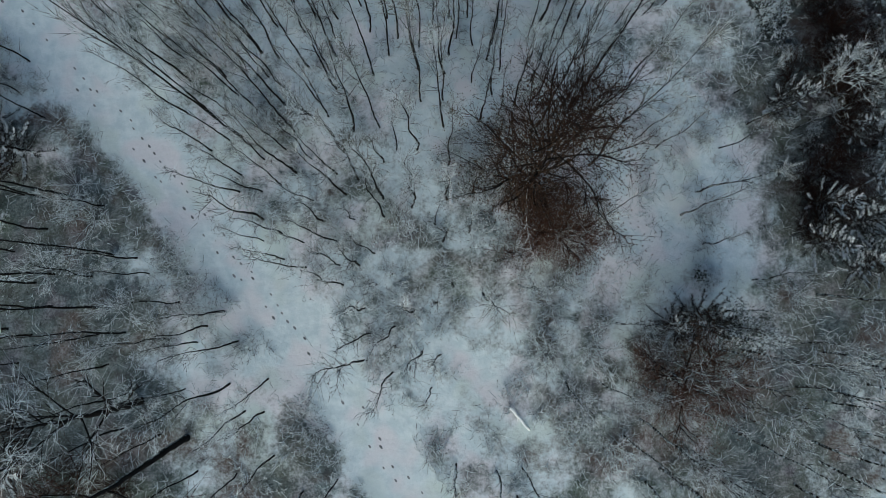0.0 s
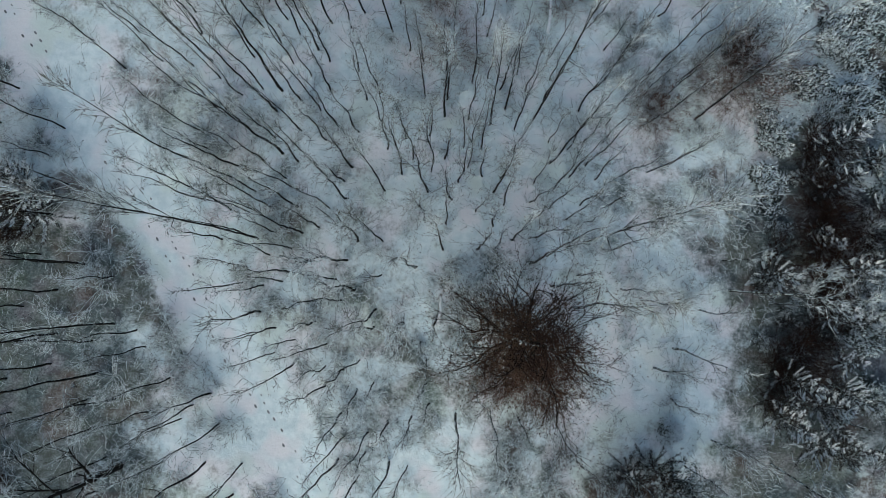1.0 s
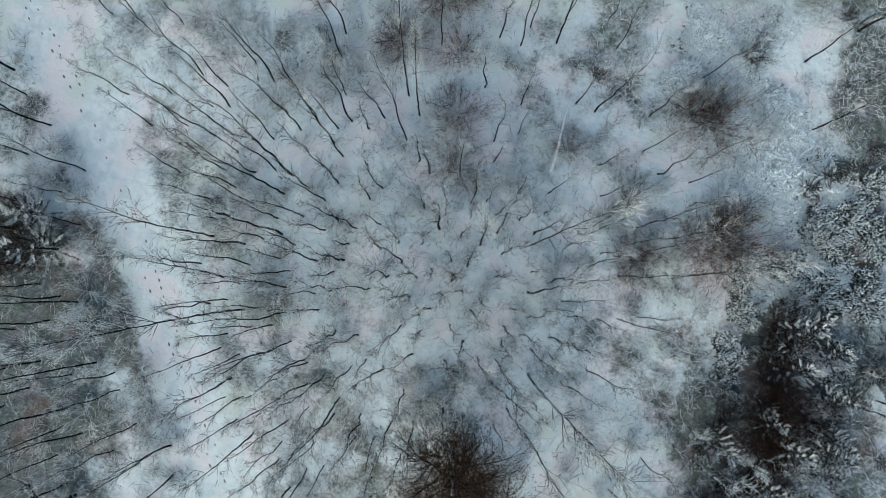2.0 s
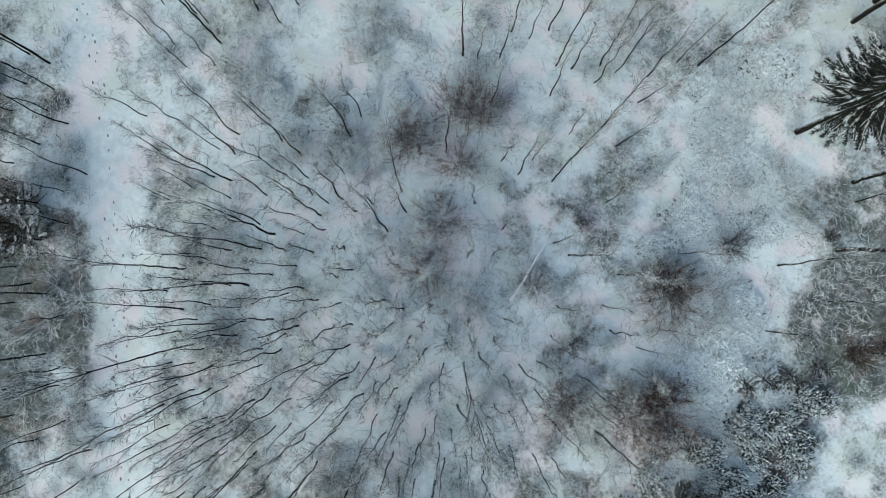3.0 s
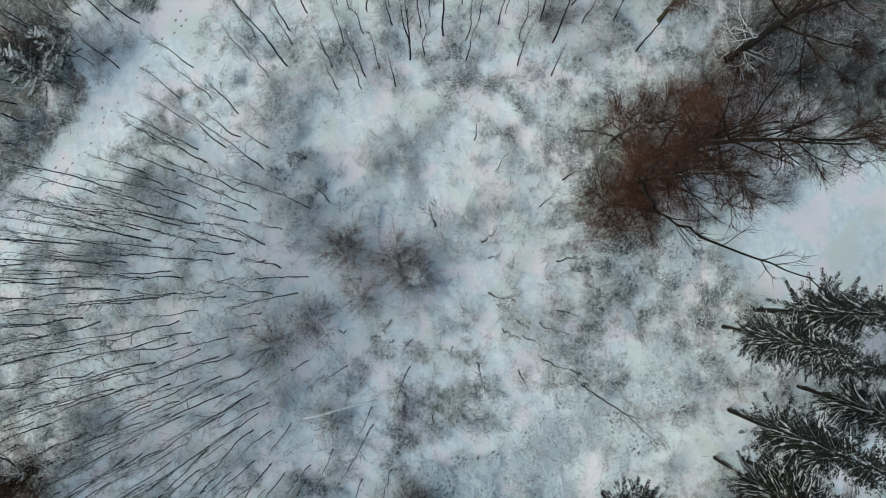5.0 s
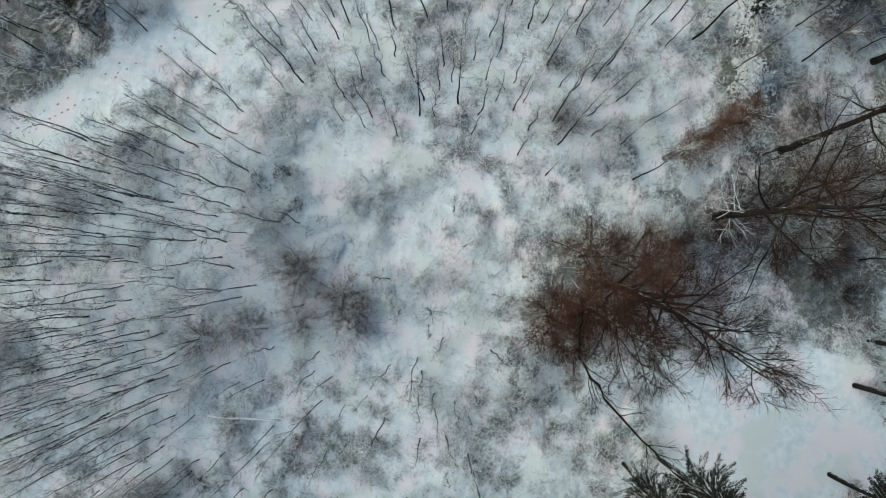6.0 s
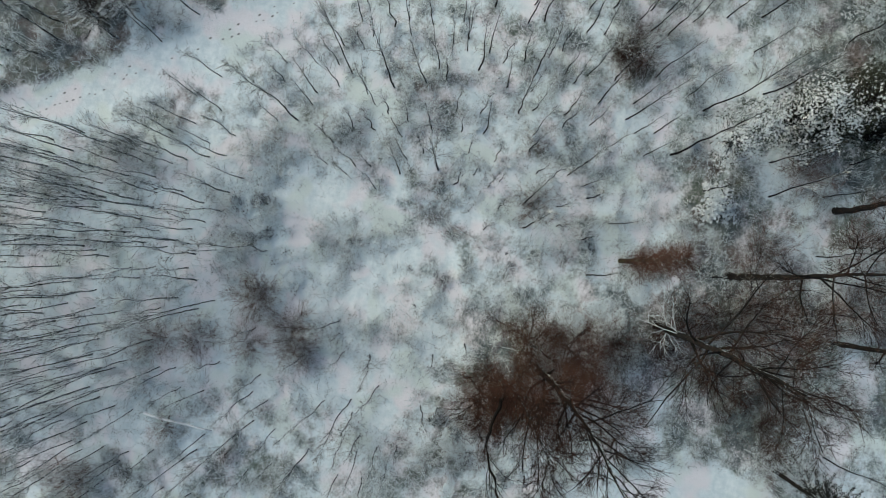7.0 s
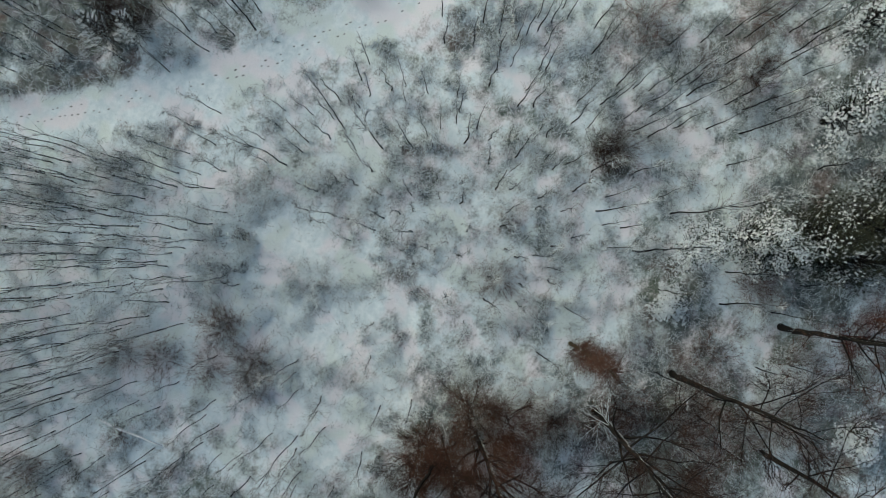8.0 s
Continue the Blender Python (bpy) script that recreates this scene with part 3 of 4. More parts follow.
def old_tree(seed, label, high, girth, first, boughs, spread, lean=(0, 0), leaf_low=0.0, leaf_high=0.0, leaf_count=0, leaf_mat=None, moss=False, twig_mat=None, fine=7, rise=(0.45, 1.0), dead=0, bend=0.03):
    """A grown broadleaf tree with real boughs; dry leaves may still hang between two heights."""
    rng = random.Random(seed)
    t = thing("beech_tree", label, "tree", "grown broadleaf trees")
    trunk, twigs, crown = Shell(), Shell(), Shell()
    arms = []
    line = [Vector((0, 0, -0.2))]
    d = Vector((lean[0] * 0.3, lean[1] * 0.3, 1)).normalized()
    line = wander(rng, line[0], d, high * 0.92, 26, bend * 0.8, 0.04)
    line = [p + Vector((lean[0], lean[1], 0)) * 0.35 * high * 0.3 * (i / 26) ** 2 + Vector((rng.gauss(0, 0.03), rng.gauss(0, 0.03), 0)) * min(1.0, 5 * girth) for i, p in enumerate(line)]
    rad = [girth * (1 - 0.9 * (i / 26) ** 0.9) * rng.uniform(0.9, 1.1) for i in range(27)]
    rad[0] *= 1.15
    trunk.tube(line, rad, 9)
    spots = []
    for i in range(boughs):
        u = first + (0.98 - first) * (i + rng.random()) / boughs
        p, e = along(line, u)
        ln = spread * (1.15 - 0.75 * abs(u - 0.5)) * rng.uniform(0.65, 1.1) * (1.15 - 0.5 * u)
        a = i * 2.4 + rng.gauss(0, 0.4)
        out = Vector((math.cos(a) + lean[0] * 0.6, math.sin(a) + lean[1] * 0.6, rng.uniform(*rise)))
        b = wander(rng, p, out.normalized(), ln, 6, 0.10, 0.05)
        arm = Shell()
        arms.append(arm)
        arm.tube(b, taper(girth * 0.42 * (1.1 - u), 0.02, 6), 5)
        for j in range(6):
            q, e1 = along(b, rng.uniform(0.25, 1.0))
            c = wander(rng, q, turned(rng, e1, rng.uniform(0.4, 0.8)), ln * rng.uniform(0.3, 0.55), 4, 0.13, 0.05)
            arm.tube(c, taper(0.035 * (1.2 - u), 0.011, 4), 3)
            for k in range(fine):
                q2, e2 = along(c, rng.uniform(0.2, 1.0))
                w = wander(rng, q2, turned(rng, e2, rng.uniform(0.4, 0.9)), rng.uniform(0.5, 1.3), 1, 0.16, 0.04)
                twigs.tube(w, (0.012, 0.006), 3)
                spots.append(w)
                for _ in range(2):
                    q3, e3 = along(w, rng.uniform(0.2, 1.0))
                    twigs.tube([q3, q3 + turned(rng, e3, 0.7) * rng.uniform(0.2, 0.5)], (0.009, 0.006), 3)
    for i in range(dead):
        p, e = along(line, rng.uniform(0.1, 0.32))
        a = rng.random() * math.tau
        stub = Shell()
        b = wander(rng, p, Vector((math.cos(a), math.sin(a), rng.uniform(0.0, 0.5))).normalized(), rng.uniform(1.6, 3.4), 5, 0.13, 0.03)
        stub.tube(b, taper(0.028, 0.010, 5), 4)
        for j in range(4):
            q, e1 = along(b, rng.uniform(0.3, 1.0))
            stub.tube(wander(rng, q, turned(rng, e1, rng.uniform(0.5, 0.9)), rng.uniform(0.5, 1.3), 3, 0.12, 0.03), taper(0.022, 0.008, 3), 3)
        part("dead_branch", stub, M_PALE, t, "pale dead branch with snow")
    if leaf_count:
        low = [w for w in spots if leaf_low * high <= w[-1].z <= leaf_high * high] or spots
        for i in range(int(leaf_count * 1.7)):
            w = rng.choice(low)
            q, e = along(w, rng.uniform(0.1, 1.0))
            q = q + Vector((rng.gauss(0, 0.3), rng.gauss(0, 0.3), rng.gauss(0, 0.3)))
            nrm = Vector((rng.gauss(0, 0.6), rng.gauss(0, 0.6), 1)).normalized()
            crown.blade(q, turned(rng, e, 0.9), nrm, rng.uniform(0.05, 0.1), rng.uniform(0.013, 0.026))
    part("trunk", trunk, M_MOSS if moss else M_BARK, t)
    for arm in arms:
        part("bough", arm, M_BOUGH, t)
    part("twigs", twigs, twig_mat or M_RED, t, "dense fine twigs", kind="stuff")
    if leaf_count:
        part("leaves", crown, leaf_mat or M_LEAF, t, "dry brown leaves still hanging", False, "stuff")
    return t


# ---- the large trees ----
def set_at(ob, x, y, turn=0.0, scale=1.0, tall=None, lean=(0, 0)):
    place(ob, x, y, height(x, y) - 0.02, turn, scale, tall, lean)
    return ob


set_at(old_tree(11, "tall beech with dense twigs and brown leaves beside the open floor", 19.5, 0.2, 0.16, 34, 4.4, (0, 0), 0.3, 0.9, 7000, M_OLIVE, twig_mat=M_DARK, fine=8, rise=(0.9, 2.4), dead=3), 3.9, 2.4)
set_at(old_tree(12, "old beech with a broom of dark boughs beside the snowy clearing", 22, 0.3, 0.16, 34, 5.2, (0.22, 0.32), 0.06, 0.6, 14000, M_LEAF, twig_mat=M_DARK, fine=10, rise=(0.9, 2.0), dead=3), -9.6, 45.0)
red_beech = set_at(old_tree(13, "beech with red-brown leaves low on its crown", 17, 0.2, 0.14, 24, 4.2, (0.3, 0.3), 0.05, 0.55, 11000, M_LEAF, twig_mat=M_DARK, fine=10, rise=(0.8, 1.8), dead=2), -8.0, 43.0)


def long_bough(tree, x0, y0, pts, girth):
    """One long bent bough of that tree, standing far out from its crown."""
    rng = random.Random(19)
    arm = Shell()
    line = [Vector((x - x0, y - y0, z)) for x, y, z in pts]
    smooth = []
    for a, b in zip(line, line[1:]):
        smooth += [a.lerp(b, k / 4) + Vector((rng.gauss(0, 0.06), rng.gauss(0, 0.06), rng.gauss(0, 0.04))) for k in range(4)]
    smooth.append(line[-1])
    arm.tube(smooth, taper(girth, 0.025, len(smooth) - 1), 6)
    for i in range(13):
        q, e = along(smooth, rng.uniform(0.3, 1.0))
        c = wander(rng, q, turned(rng, e, rng.uniform(0.4, 0.9)), rng.uniform(1.2, 2.8), 5, 0.13, 0.03)
        arm.tube(c, taper(0.03, 0.008, 5), 4)
        for j in range(7):
            q2, e2 = along(c, rng.uniform(0.2, 1.0))
            arm.tube(wander(rng, q2, turned(rng, e2, 0.6), rng.uniform(0.5, 1.1), 2, 0.12, 0.03), (0.012, 0.009, 0.004), 3)
    part("bough", arm, M_BOUGH, tree, "long bent bough reaching over the clearing")


long_bough(red_beech, -8.0, 43.0, [(-7.7, 42.8, 7.5), (-6.6, 42.2, 9.8), (-5.4, 42.0, 11.8), (-3.7, 43.2, 14.3), (-2.2, 44.8, 16.2), (-1.0, 46.6, 17.6)], 0.12)
set_at(old_tree(27, "young beech thick with dull brown leaves", 8, 0.12, 0.1, 20, 3.0, (0, 0), 0.05, 0.95, 5500, M_HAZEL, fine=7), -11.3, 43.4)
set_at(old_tree(28, "young beech thick with dry brown leaves", 7, 0.12, 0.1, 18, 2.6, (0, 0), 0.05, 0.95, 4500, M_LEAF, fine=6), -11.9, 46.6)
set_at(old_tree(14, "old beech with pale dead lower branches and dark trunk", 24, 0.32, 0.32, 22, 6.6, (0.08, 0.12), 0.32, 1.0, 4500, M_HAZEL, twig_mat=M_DARK, fine=13, dead=9), -15.7, 52.5)
set_at(old_tree(15, "tall dark trunk with boughs only near the top", 25, 0.27, 0.45, 15, 5.0, (0, 0), 0.5, 1.0, 1500, M_HAZEL, twig_mat=M_DARK, fine=9, bend=0.012), -21.1, 56.4)
set_at(old_tree(16, "mossy beech trunk with rusty leaves close to it", 17.5, 0.17, 0.1, 26, 1.15, (0, 0), 0.06, 0.8, 5000, M_LEAF, True, rise=(1.0, 2.4), bend=0.012), -19.2, 48.3)
set_at(old_tree(17, "tall bare broadleaf tree with dark trunk", 22, 0.22, 0.3, 16, 4.5, twig_mat=M_RED, bend=0.012), -19.2, 65.3)
set_at(old_tree(18, "tall bare broadleaf tree with reddish crown", 22, 0.26, 0.4, 14, 4.5, (0, 0), 0.5, 0.9, 3000, M_LEAF), -28.5, 62.0)
set_at(old_tree(20, "big dark trunk at the edge of the wood", 20, 0.19, 0.5, 12, 4.0, bend=0.012), -13.5, -9.7)
set_at(old_tree(21, "dark trunk with pale frosted branches", 14, 0.2, 0.15, 14, 3.2, twig_mat=M_PALE, fine=4), -15.9, -7.8)
set_at(old_tree(24, "tall slim trunk leaning out over the snow", 17, 0.14, 0.35, 12, 3.0, (0, 0), twig_mat=M_DARK, fine=5), 18.7, 33.9)
set_at(old_tree(25, "tall slim dark trunk with few branches", 17, 0.13, 0.4, 10, 2.6, (0, 0), twig_mat=M_DARK, fine=5), 17.2, 38.0)
set_at(old_tree(26, "tall dark trunk with frosted lower branches", 20, 0.2, 0.4, 12, 3.4, (0, 0), twig_mat=M_DARK, fine=5, dead=4), 19.6, 38.7)
set_at(old_tree(22, "small beech with red-brown leaves", 8, 0.12, 0.1, 16, 2.6, (0, 0), 0.05, 0.9, 4500, M_LEAF), 11.3, -6.4)
set_at(old_tree(23, "small beech with rusty leaves at the foot of a tall tree", 7, 0.1, 0.08, 18, 2.4, (0, 0), 0.05, 0.95, 8500, M_LEAF), 4.9, 1.0)

set_at(old_tree(30, "young beech with red-brown leaves at the foot of a taller one", 9, 0.12, 0.1, 20, 2.9, (0, 0), 0.05, 0.95, 5500, M_LEAF, twig_mat=M_DARK, fine=8), -6.7, 41.7)
set_at(old_tree(29, "small beech with dense dark red leaves", 7, 0.12, 0.1, 18, 2.8, (0, 0), 0.05, 0.95, 6000, M_CRIMSON, fine=6), -30.2, 66.4)

# ---- conifers ----
spruce = conifer(31, "spruce", "tall dark spruce with snow on its branches", M_NEEDLE, 21, 6.5, 3.2, 0.32, width=0.027, load=0.8, step=0.06, spray=0.7, whorl=12)
set_at(spruce, 12.5, 38.6, 20)
spruce_b = conifer(32, "spruce", "dark spruce with bare lower trunk and snowy branch tips", M_NEEDLE, 20, 6.5, 2.6, 0.38, width=0.028, load=0.7, step=0.075, spray=0.65, whorl=9)
set_at(spruce_b, 8.4, 48.2, 75)
for x, y, turn, s in [(2.7, 48.8, 0, 0.8), (1.9, 51.2, 130, 0.95), (4.8, 51.7, 200, 0.75), (7.6, 53.2, 300, 0.9), (11.4, 46.6, 40, 0.9), (11.8, 48.5, 250, 0.8), (14.2, 44.9, 160, 1.05),
                      (-8.7, 64.7, 10, 0.95), (-5.4, 64.1, 90, 1.0), (1.1, 63.3, 220, 0.9)]:
    ob = copy_thing(spruce_b, pose(x, y, height(x, y), 0, 0, turn) @ Matrix.Diagonal((s, s, s, 1)))
young = star_pine(33, "young_pine", "young dark evergreen with star-shaped whorls under snow", 4.4, 1.5, 0.5, "low evergreens")
set_at(young, -22.0, 5.3, 0, 1.15)
sparse = star_pine(37, "young_pine", "young dark evergreen with little snow on its arms", 4.0, 1.5, 0.14, "low evergreens")
set_at(sparse, -24.3, 3.6, 70)
for x, y, turn, s in [(-23.6, 7.0, 20, 0.8), (-22.5, -11.0, 20, 1.2), (11.6, -3.9, 40, 0.9), (12.8, -3.6, 90, 1.1)]:
    copy_thing(sparse if x > 0 else young, pose(x, y, height(x, y), 0, 0, turn) @ Matrix.Diagonal((s, s, s, 1)))
for x, y, s in [(19.4, 24.6, 0.6), (20.6, 25.6, 0.5), (18.6, 23.6, 0.5), (17.7, 34.1, 0.45), (21.5, 27.0, 0.5), (24.4, 30.6, 0.6)]:
    copy_thing(sparse, pose(x, y, height(x, y), 0, 0, x * 40) @ Matrix.Diagonal((s, s, s, 1)))
chance = random.Random(61)
kept = []
while len(kept) < 46:
    x, y = chance.uniform(16.4, 27.5), chance.uniform(-1.5, 16.5)
    if x < 17.2 + 0.12 * abs(y - 7) or any((x - a) ** 2 + (y - b) ** 2 < 0.6 for a, b in kept):
        continue
    kept.append((x, y))
    s = chance.uniform(0.32, 0.8)
    copy_thing(young if chance.random() < 0.6 else sparse, pose(x, y, height(x, y), chance.gauss(0, 3), chance.gauss(0, 3), chance.uniform(0, 360)) @ Matrix.Diagonal((s, s, s * chance.uniform(0.8, 1.2), 1)))
broad = pine(36, "bushy_pine", "broad dark green pine with snow on some of its tufts", 7.2, 0.6, 3.0, 330, 0.13, M_BROAD, "low evergreens", 0.10, 0.16, 1.2)
set_at(broad, -33.4, 57.6, 40, 1.1, 1.75)
for x, y, turn, s in [(-36.2, 59.8, 10, 1.0), (-34.4, 61.8, 90, 0.85), (-37.9, 62.6, 60, 1.1), (-42.6, 63.5, 0, 1.0), (-40.2, 65.2, 10, 1.0)]:
    copy_thing(broad, pose(x, y, height(x, y), 0, 0, turn * 0.3 - 15) @ Matrix.Diagonal((s, s, s * 1.7, 1)))
laden = pine(34, "snow_laden_pine", "bushy pine thickly laden with snow on its tufts", 5.0, 1.0, 2.2, 200, 0.42, M_FROST, "low evergreens", 0.09, 0.2, 1.4)
set_at(laden, -30.3, 52.5, 0, 1.15, 1.75)
for x, y, turn, s, tall in [(-32.8, 55.4, 100, 0.9, 1.2), (-32.6, 57.6, 60, 0.9, 1.0), (-44.2, 57.0, 200, 1.2, 1.3),
                            (-51.2, 55.2, 70, 1.2, 1.3), (-47.5, 61.0, 80, 1.2, 1.4), (-53.5, 58.0, 50, 1.1, 1.2), (14.2, -4.0, 15, 0.62, 0.75)]:
    copy_thing(laden, pose(x, y, height(x, y), 0, 0, turn * 0.2 - 15) @ Matrix.Diagonal((s, s, tall, 1)))
tuft = pine(35, "frosted_bush", "rounded evergreen bush white with snow", 2.6, 0.2, 1.8, 140, 1.6, M_FROST, "frosted bushes", 0.12, 0.06, 1.8)
set_at(tuft, -25.7, 53.4)
for x, y, s in [(-23.8, 71.4, 1.1), (13.5, -1.5, 0.5), (-29.3, 50.0, 0.5), (24.0, 6.8, 0.7), (21.6, 9.8, 0.45), (23.0, 11.6, 0.5), (20.0, 7.6, 0.4), (22.2, 13.8, 0.5)]:
    copy_thing(tuft, pose(x, y, height(x, y), 0, 0, 77 * s) @ Matrix.Diagonal((s, s, s * 0.8, 1)))

# ---- evergreen thicket with snow ----
grove = leafy_shrub(42, "frosted_thicket", "frosted evergreen thicket with dark gaps between its leaves", M_LACE, 3000, 0.7, 2.4, 0.17, "evergreen thickets", 0.7)
set_at(grove, 17.4, 12.6, 0, 0.7)
thicket = leafy_shrub(41, "evergreen_thicket", "low evergreen thicket with snow lying on its leaves", M_GREEN, 3800, 0.6, 2.4, 0.19, "evergreen thickets", 0.3, 0.22)
set_at(thicket, 16.8, 24.0)
rng = random.Random(5)
for x, y, s in [(-15.5, 21.0, 0.6), (-13.5, 20.3, 0.7), (-9.2, 26.0, 0.55), (-10.5, 24.5, 0.5), (-12.0, 22.5, 0.6), (-3.5, 41.5, 0.6), (-1.8, 42.5, 0.7), (-14.5, 49.5, 0.6), (-12.5, 51.5, 0.6), (-17.5, 50.5, 0.5), (-25.1, 64.3, 0.95), (-13.6, 46.9, 0.5), (-15.2, 47.9, 0.5), (-13.0, 48.6, 0.6)]:
    copy_thing(thicket, pose(x, y, height(x, y) - 0.1, 0, 0, x * 37) @ Matrix.Diagonal((s, s, s, 1)))
for x, y, s in [(17.2, 15.5, 0.9), (16.6, 17.8, 0.9), (18.6, 18.8, 1.0), (21.5, 18.0, 1.1), (23.5, 14.2, 1.0), (24.5, 9.5, 1.1), (23.6, 5.4, 0.9), (17.8, 7.0, 0.6), (25.0, 2.0, 1.0), (21.0, 21.0, 1.1), (23.8, 18.6, 1.1),
                 (18.2, 4.0, 0.5), (22.6, 0.8, 0.8), (20.0, 16.0, 0.8), (21.7, 22.8, 1.0), (19.8, 21.6, 0.9), (23.6, 22.0, 1.0), (22.6, 25.0, 1.0), (18.2, 10.4, 0.5), (20.6, 10.0, 0.5), (19.4, 6.2, 0.45), (21.8, 12.6, 0.5), (22.4, 4.6, 0.5), (20.0, 1.0, 0.5), (23.8, 11.2, 0.6), (18.8, 13.4, 0.5), (21.0, 15.2, 0.55), (24.8, 6.6, 0.6)]:
    copy_thing(grove, pose(x, y, height(x, y), 0, 0, x * 53) @ Matrix.Diagonal((s, s, s * 1.8, 1)))
BELT = [(21, 18, 1.5), (17, 22.0, 2.6), (14.5, 26.3, 3.6), (11.6, 30.4, 3.8), (9.0, 34.4, 3.6), (7.6, 38.0, 1.4), (6.0, 43.3, 1.5), (2.8, 46.6, 1.4), (-2.0, 43.5, 1.0), (-4.5, 41.0, 1.0)]
for (ax, ay, a), (bx, by, b) in zip(BELT, BELT[1:]):
    for i in range(max(3, int(math.hypot(bx - ax, by - ay) * (a + b) / 2))):
        k = rng.random()
        wide = 1.3 if a + b > 5 else 1.7
        x, y, s = ax + (bx - ax) * k + rng.gauss(0, wide), ay + (by - ay) * k + rng.gauss(0, wide), rng.uniform(0.4, 0.85)
        copy_thing(thicket, pose(x, y, height(x, y) - 0.1, 0, 0, rng.uniform(0, 360)) @ Matrix.Diagonal((s, s * rng.uniform(0.6, 1.2), s * rng.uniform(0.5, 1.1), 1)))
for x, y, s in [(-4.1, 42.0, 0.7), (-6.0, 42.2, 0.55), (-2.9, 41.3, 0.6), (-4.1, 43.9, 0.65), (-1.2, 42.6, 0.6), (-0.9, 45.6, 0.5), (-13.8, 21.5, 0.5), (-11.6, 22.8, 0.45), (-13.2, 19.9, 0.5), (-10.8, 21.9, 0.4), (-3.4, 39.7, 0.5), (-13.1, 52.4, 0.4)]:
    copy_thing(grove, pose(x, y, height(x, y), 0, 0, x * 91) @ Matrix.Diagonal((s, s, s * 1.6, 1)))

# ---- the young wood: x, y and height in metres, 0 where it is common ----
STAND_A = [(-20.6, -1.2, 16), (-18.6, -1.3, 8), (-17.8, -2.9, 16), (-17.5, -0.2, 16), (-15.6, -1.2, 8), (-14.7, -4.6, 8), (-14.0, -2.7, 9), (-13.0,
    -4.8, 8), (-11.6, -3.2, 8), (-9.5, -8.4, 8), (-9.3, -6.7, 8), (-8.5, -0.5, 9), (-5.6, -0.8, 9), (-5.4, -1.9, 0), (-4.1, -5.7, 9), (-3.7, -1.8, 0)]
STAND_B = [(-2.8, -1.3, 8), (-2.7, -4.0, 9), (-2.7, -5.1, 0), (-0.8, -7.2, 8), (-0.3, -5.5, 9), (0.1, -0.9, 0), (0.4, -2.0, 0), (1.9, -2.3, 18), (3.8,
    -1.9, 12), (6.2, -6.9, 0), (8.0, -7.0, 0), (10.0, -8.9, 0), (14.7, -3.3, 8), (16.0, -1.7, 8), (17.5, -5.9, 8), (19.4, -2.5, 8), (21.2, -6.0, 16)]
STAND_C = [(-26.4, 8.1, 0), (-25.8, 10.0, 10), (-22.7, 8.5, 8), (-22.7, 0.0, 0), (-21.3, 7.1, 9), (-21.0, 1.2, 16), (-19.6, 2.8, 0), (-18.0, 2.4, 8),
    (-13.6, 9.1, 10), (-12.4, 5.3, 11), (-12.2, 7.0, 8), (-11.7, 9.3, 8), (-10.8, 4.0, 10), (-10.4, 5.6, 12), (-10.0, 7.5, 12), (-9.6, 0.5, 9), (-8.6,
    8.7, 12), (-8.0, 6.3, 10), (-7.9, 4.1, 8), (-7.5, 0.4, 9), (-7.0, 2.6, 10), (-6.2, 7.1, 0), (-5.8, 8.6, 12), (-5.3, 5.2, 12), (-4.9, 6.3, 17), (-4.8,
    1.6, 0)]
STAND_D = [(-4.6, 3.7, 16), (-3.8, 9.3, 16), (-3.5, 6.5, 15), (-3.3, 2.7, 0), (-2.6, 5.3, 0), (-1.8, 2.2, 16), (-1.6, 0.9, 9), (-1.5, 5.3, 12), (-1.4,
    9.6, 14), (-1.3, 7.9, 0), (-0.1, 6.5, 0), (0.1, 4.4, 13), (2.9, 5.7, 9), (4.6, 9.0, 11), (4.8, 6.5, 10), (6.7, 7.7, 12), (7.5, 9.2, 0), (7.5, 6.2, 0),
    (7.6, 4.4, 11), (9.1, 7.8, 11), (10.0, 5.8, 10), (13.5, 0.2, 8), (14.5, 5.3, 8), (15.3, 8.2, 8), (16.0, 6.6, 0), (17.2, 7.6, 0), (23.9, 6.7, 0)]
STAND_E = [(-28.5, 10.7, 8), (-28.5, 14.5, 16), (-26.7, 12.0, 8), (-24.1, 19.7, 0), (-22.2, 10.2, 9), (-21.4, 15.4, 8), (-21.3, 19.4, 8), (-19.4,
    14.1, 9), (-19.0, 16.3, 10), (-17.6, 18.0, 10), (-17.4, 14.8, 10), (-16.8, 12.0, 8), (-16.4, 16.4, 8), (-16.2, 13.5, 8), (-14.4, 11.1, 10), (-10.9,
    16.8, 0), (-10.5, 12.9, 11), (-10.4, 14.1, 0), (-9.8, 10.6, 9), (-8.9, 15.2, 0), (-7.5, 11.7, 11), (-7.1, 18.3, 0), (-6.3, 15.9, 9), (-5.6, 14.3, 0),
    (-4.7, 18.4, 12), (-4.5, 13.1, 10), (-4.0, 11.7, 16), (-3.6, 17.4, 0), (-3.1, 12.4, 0)]
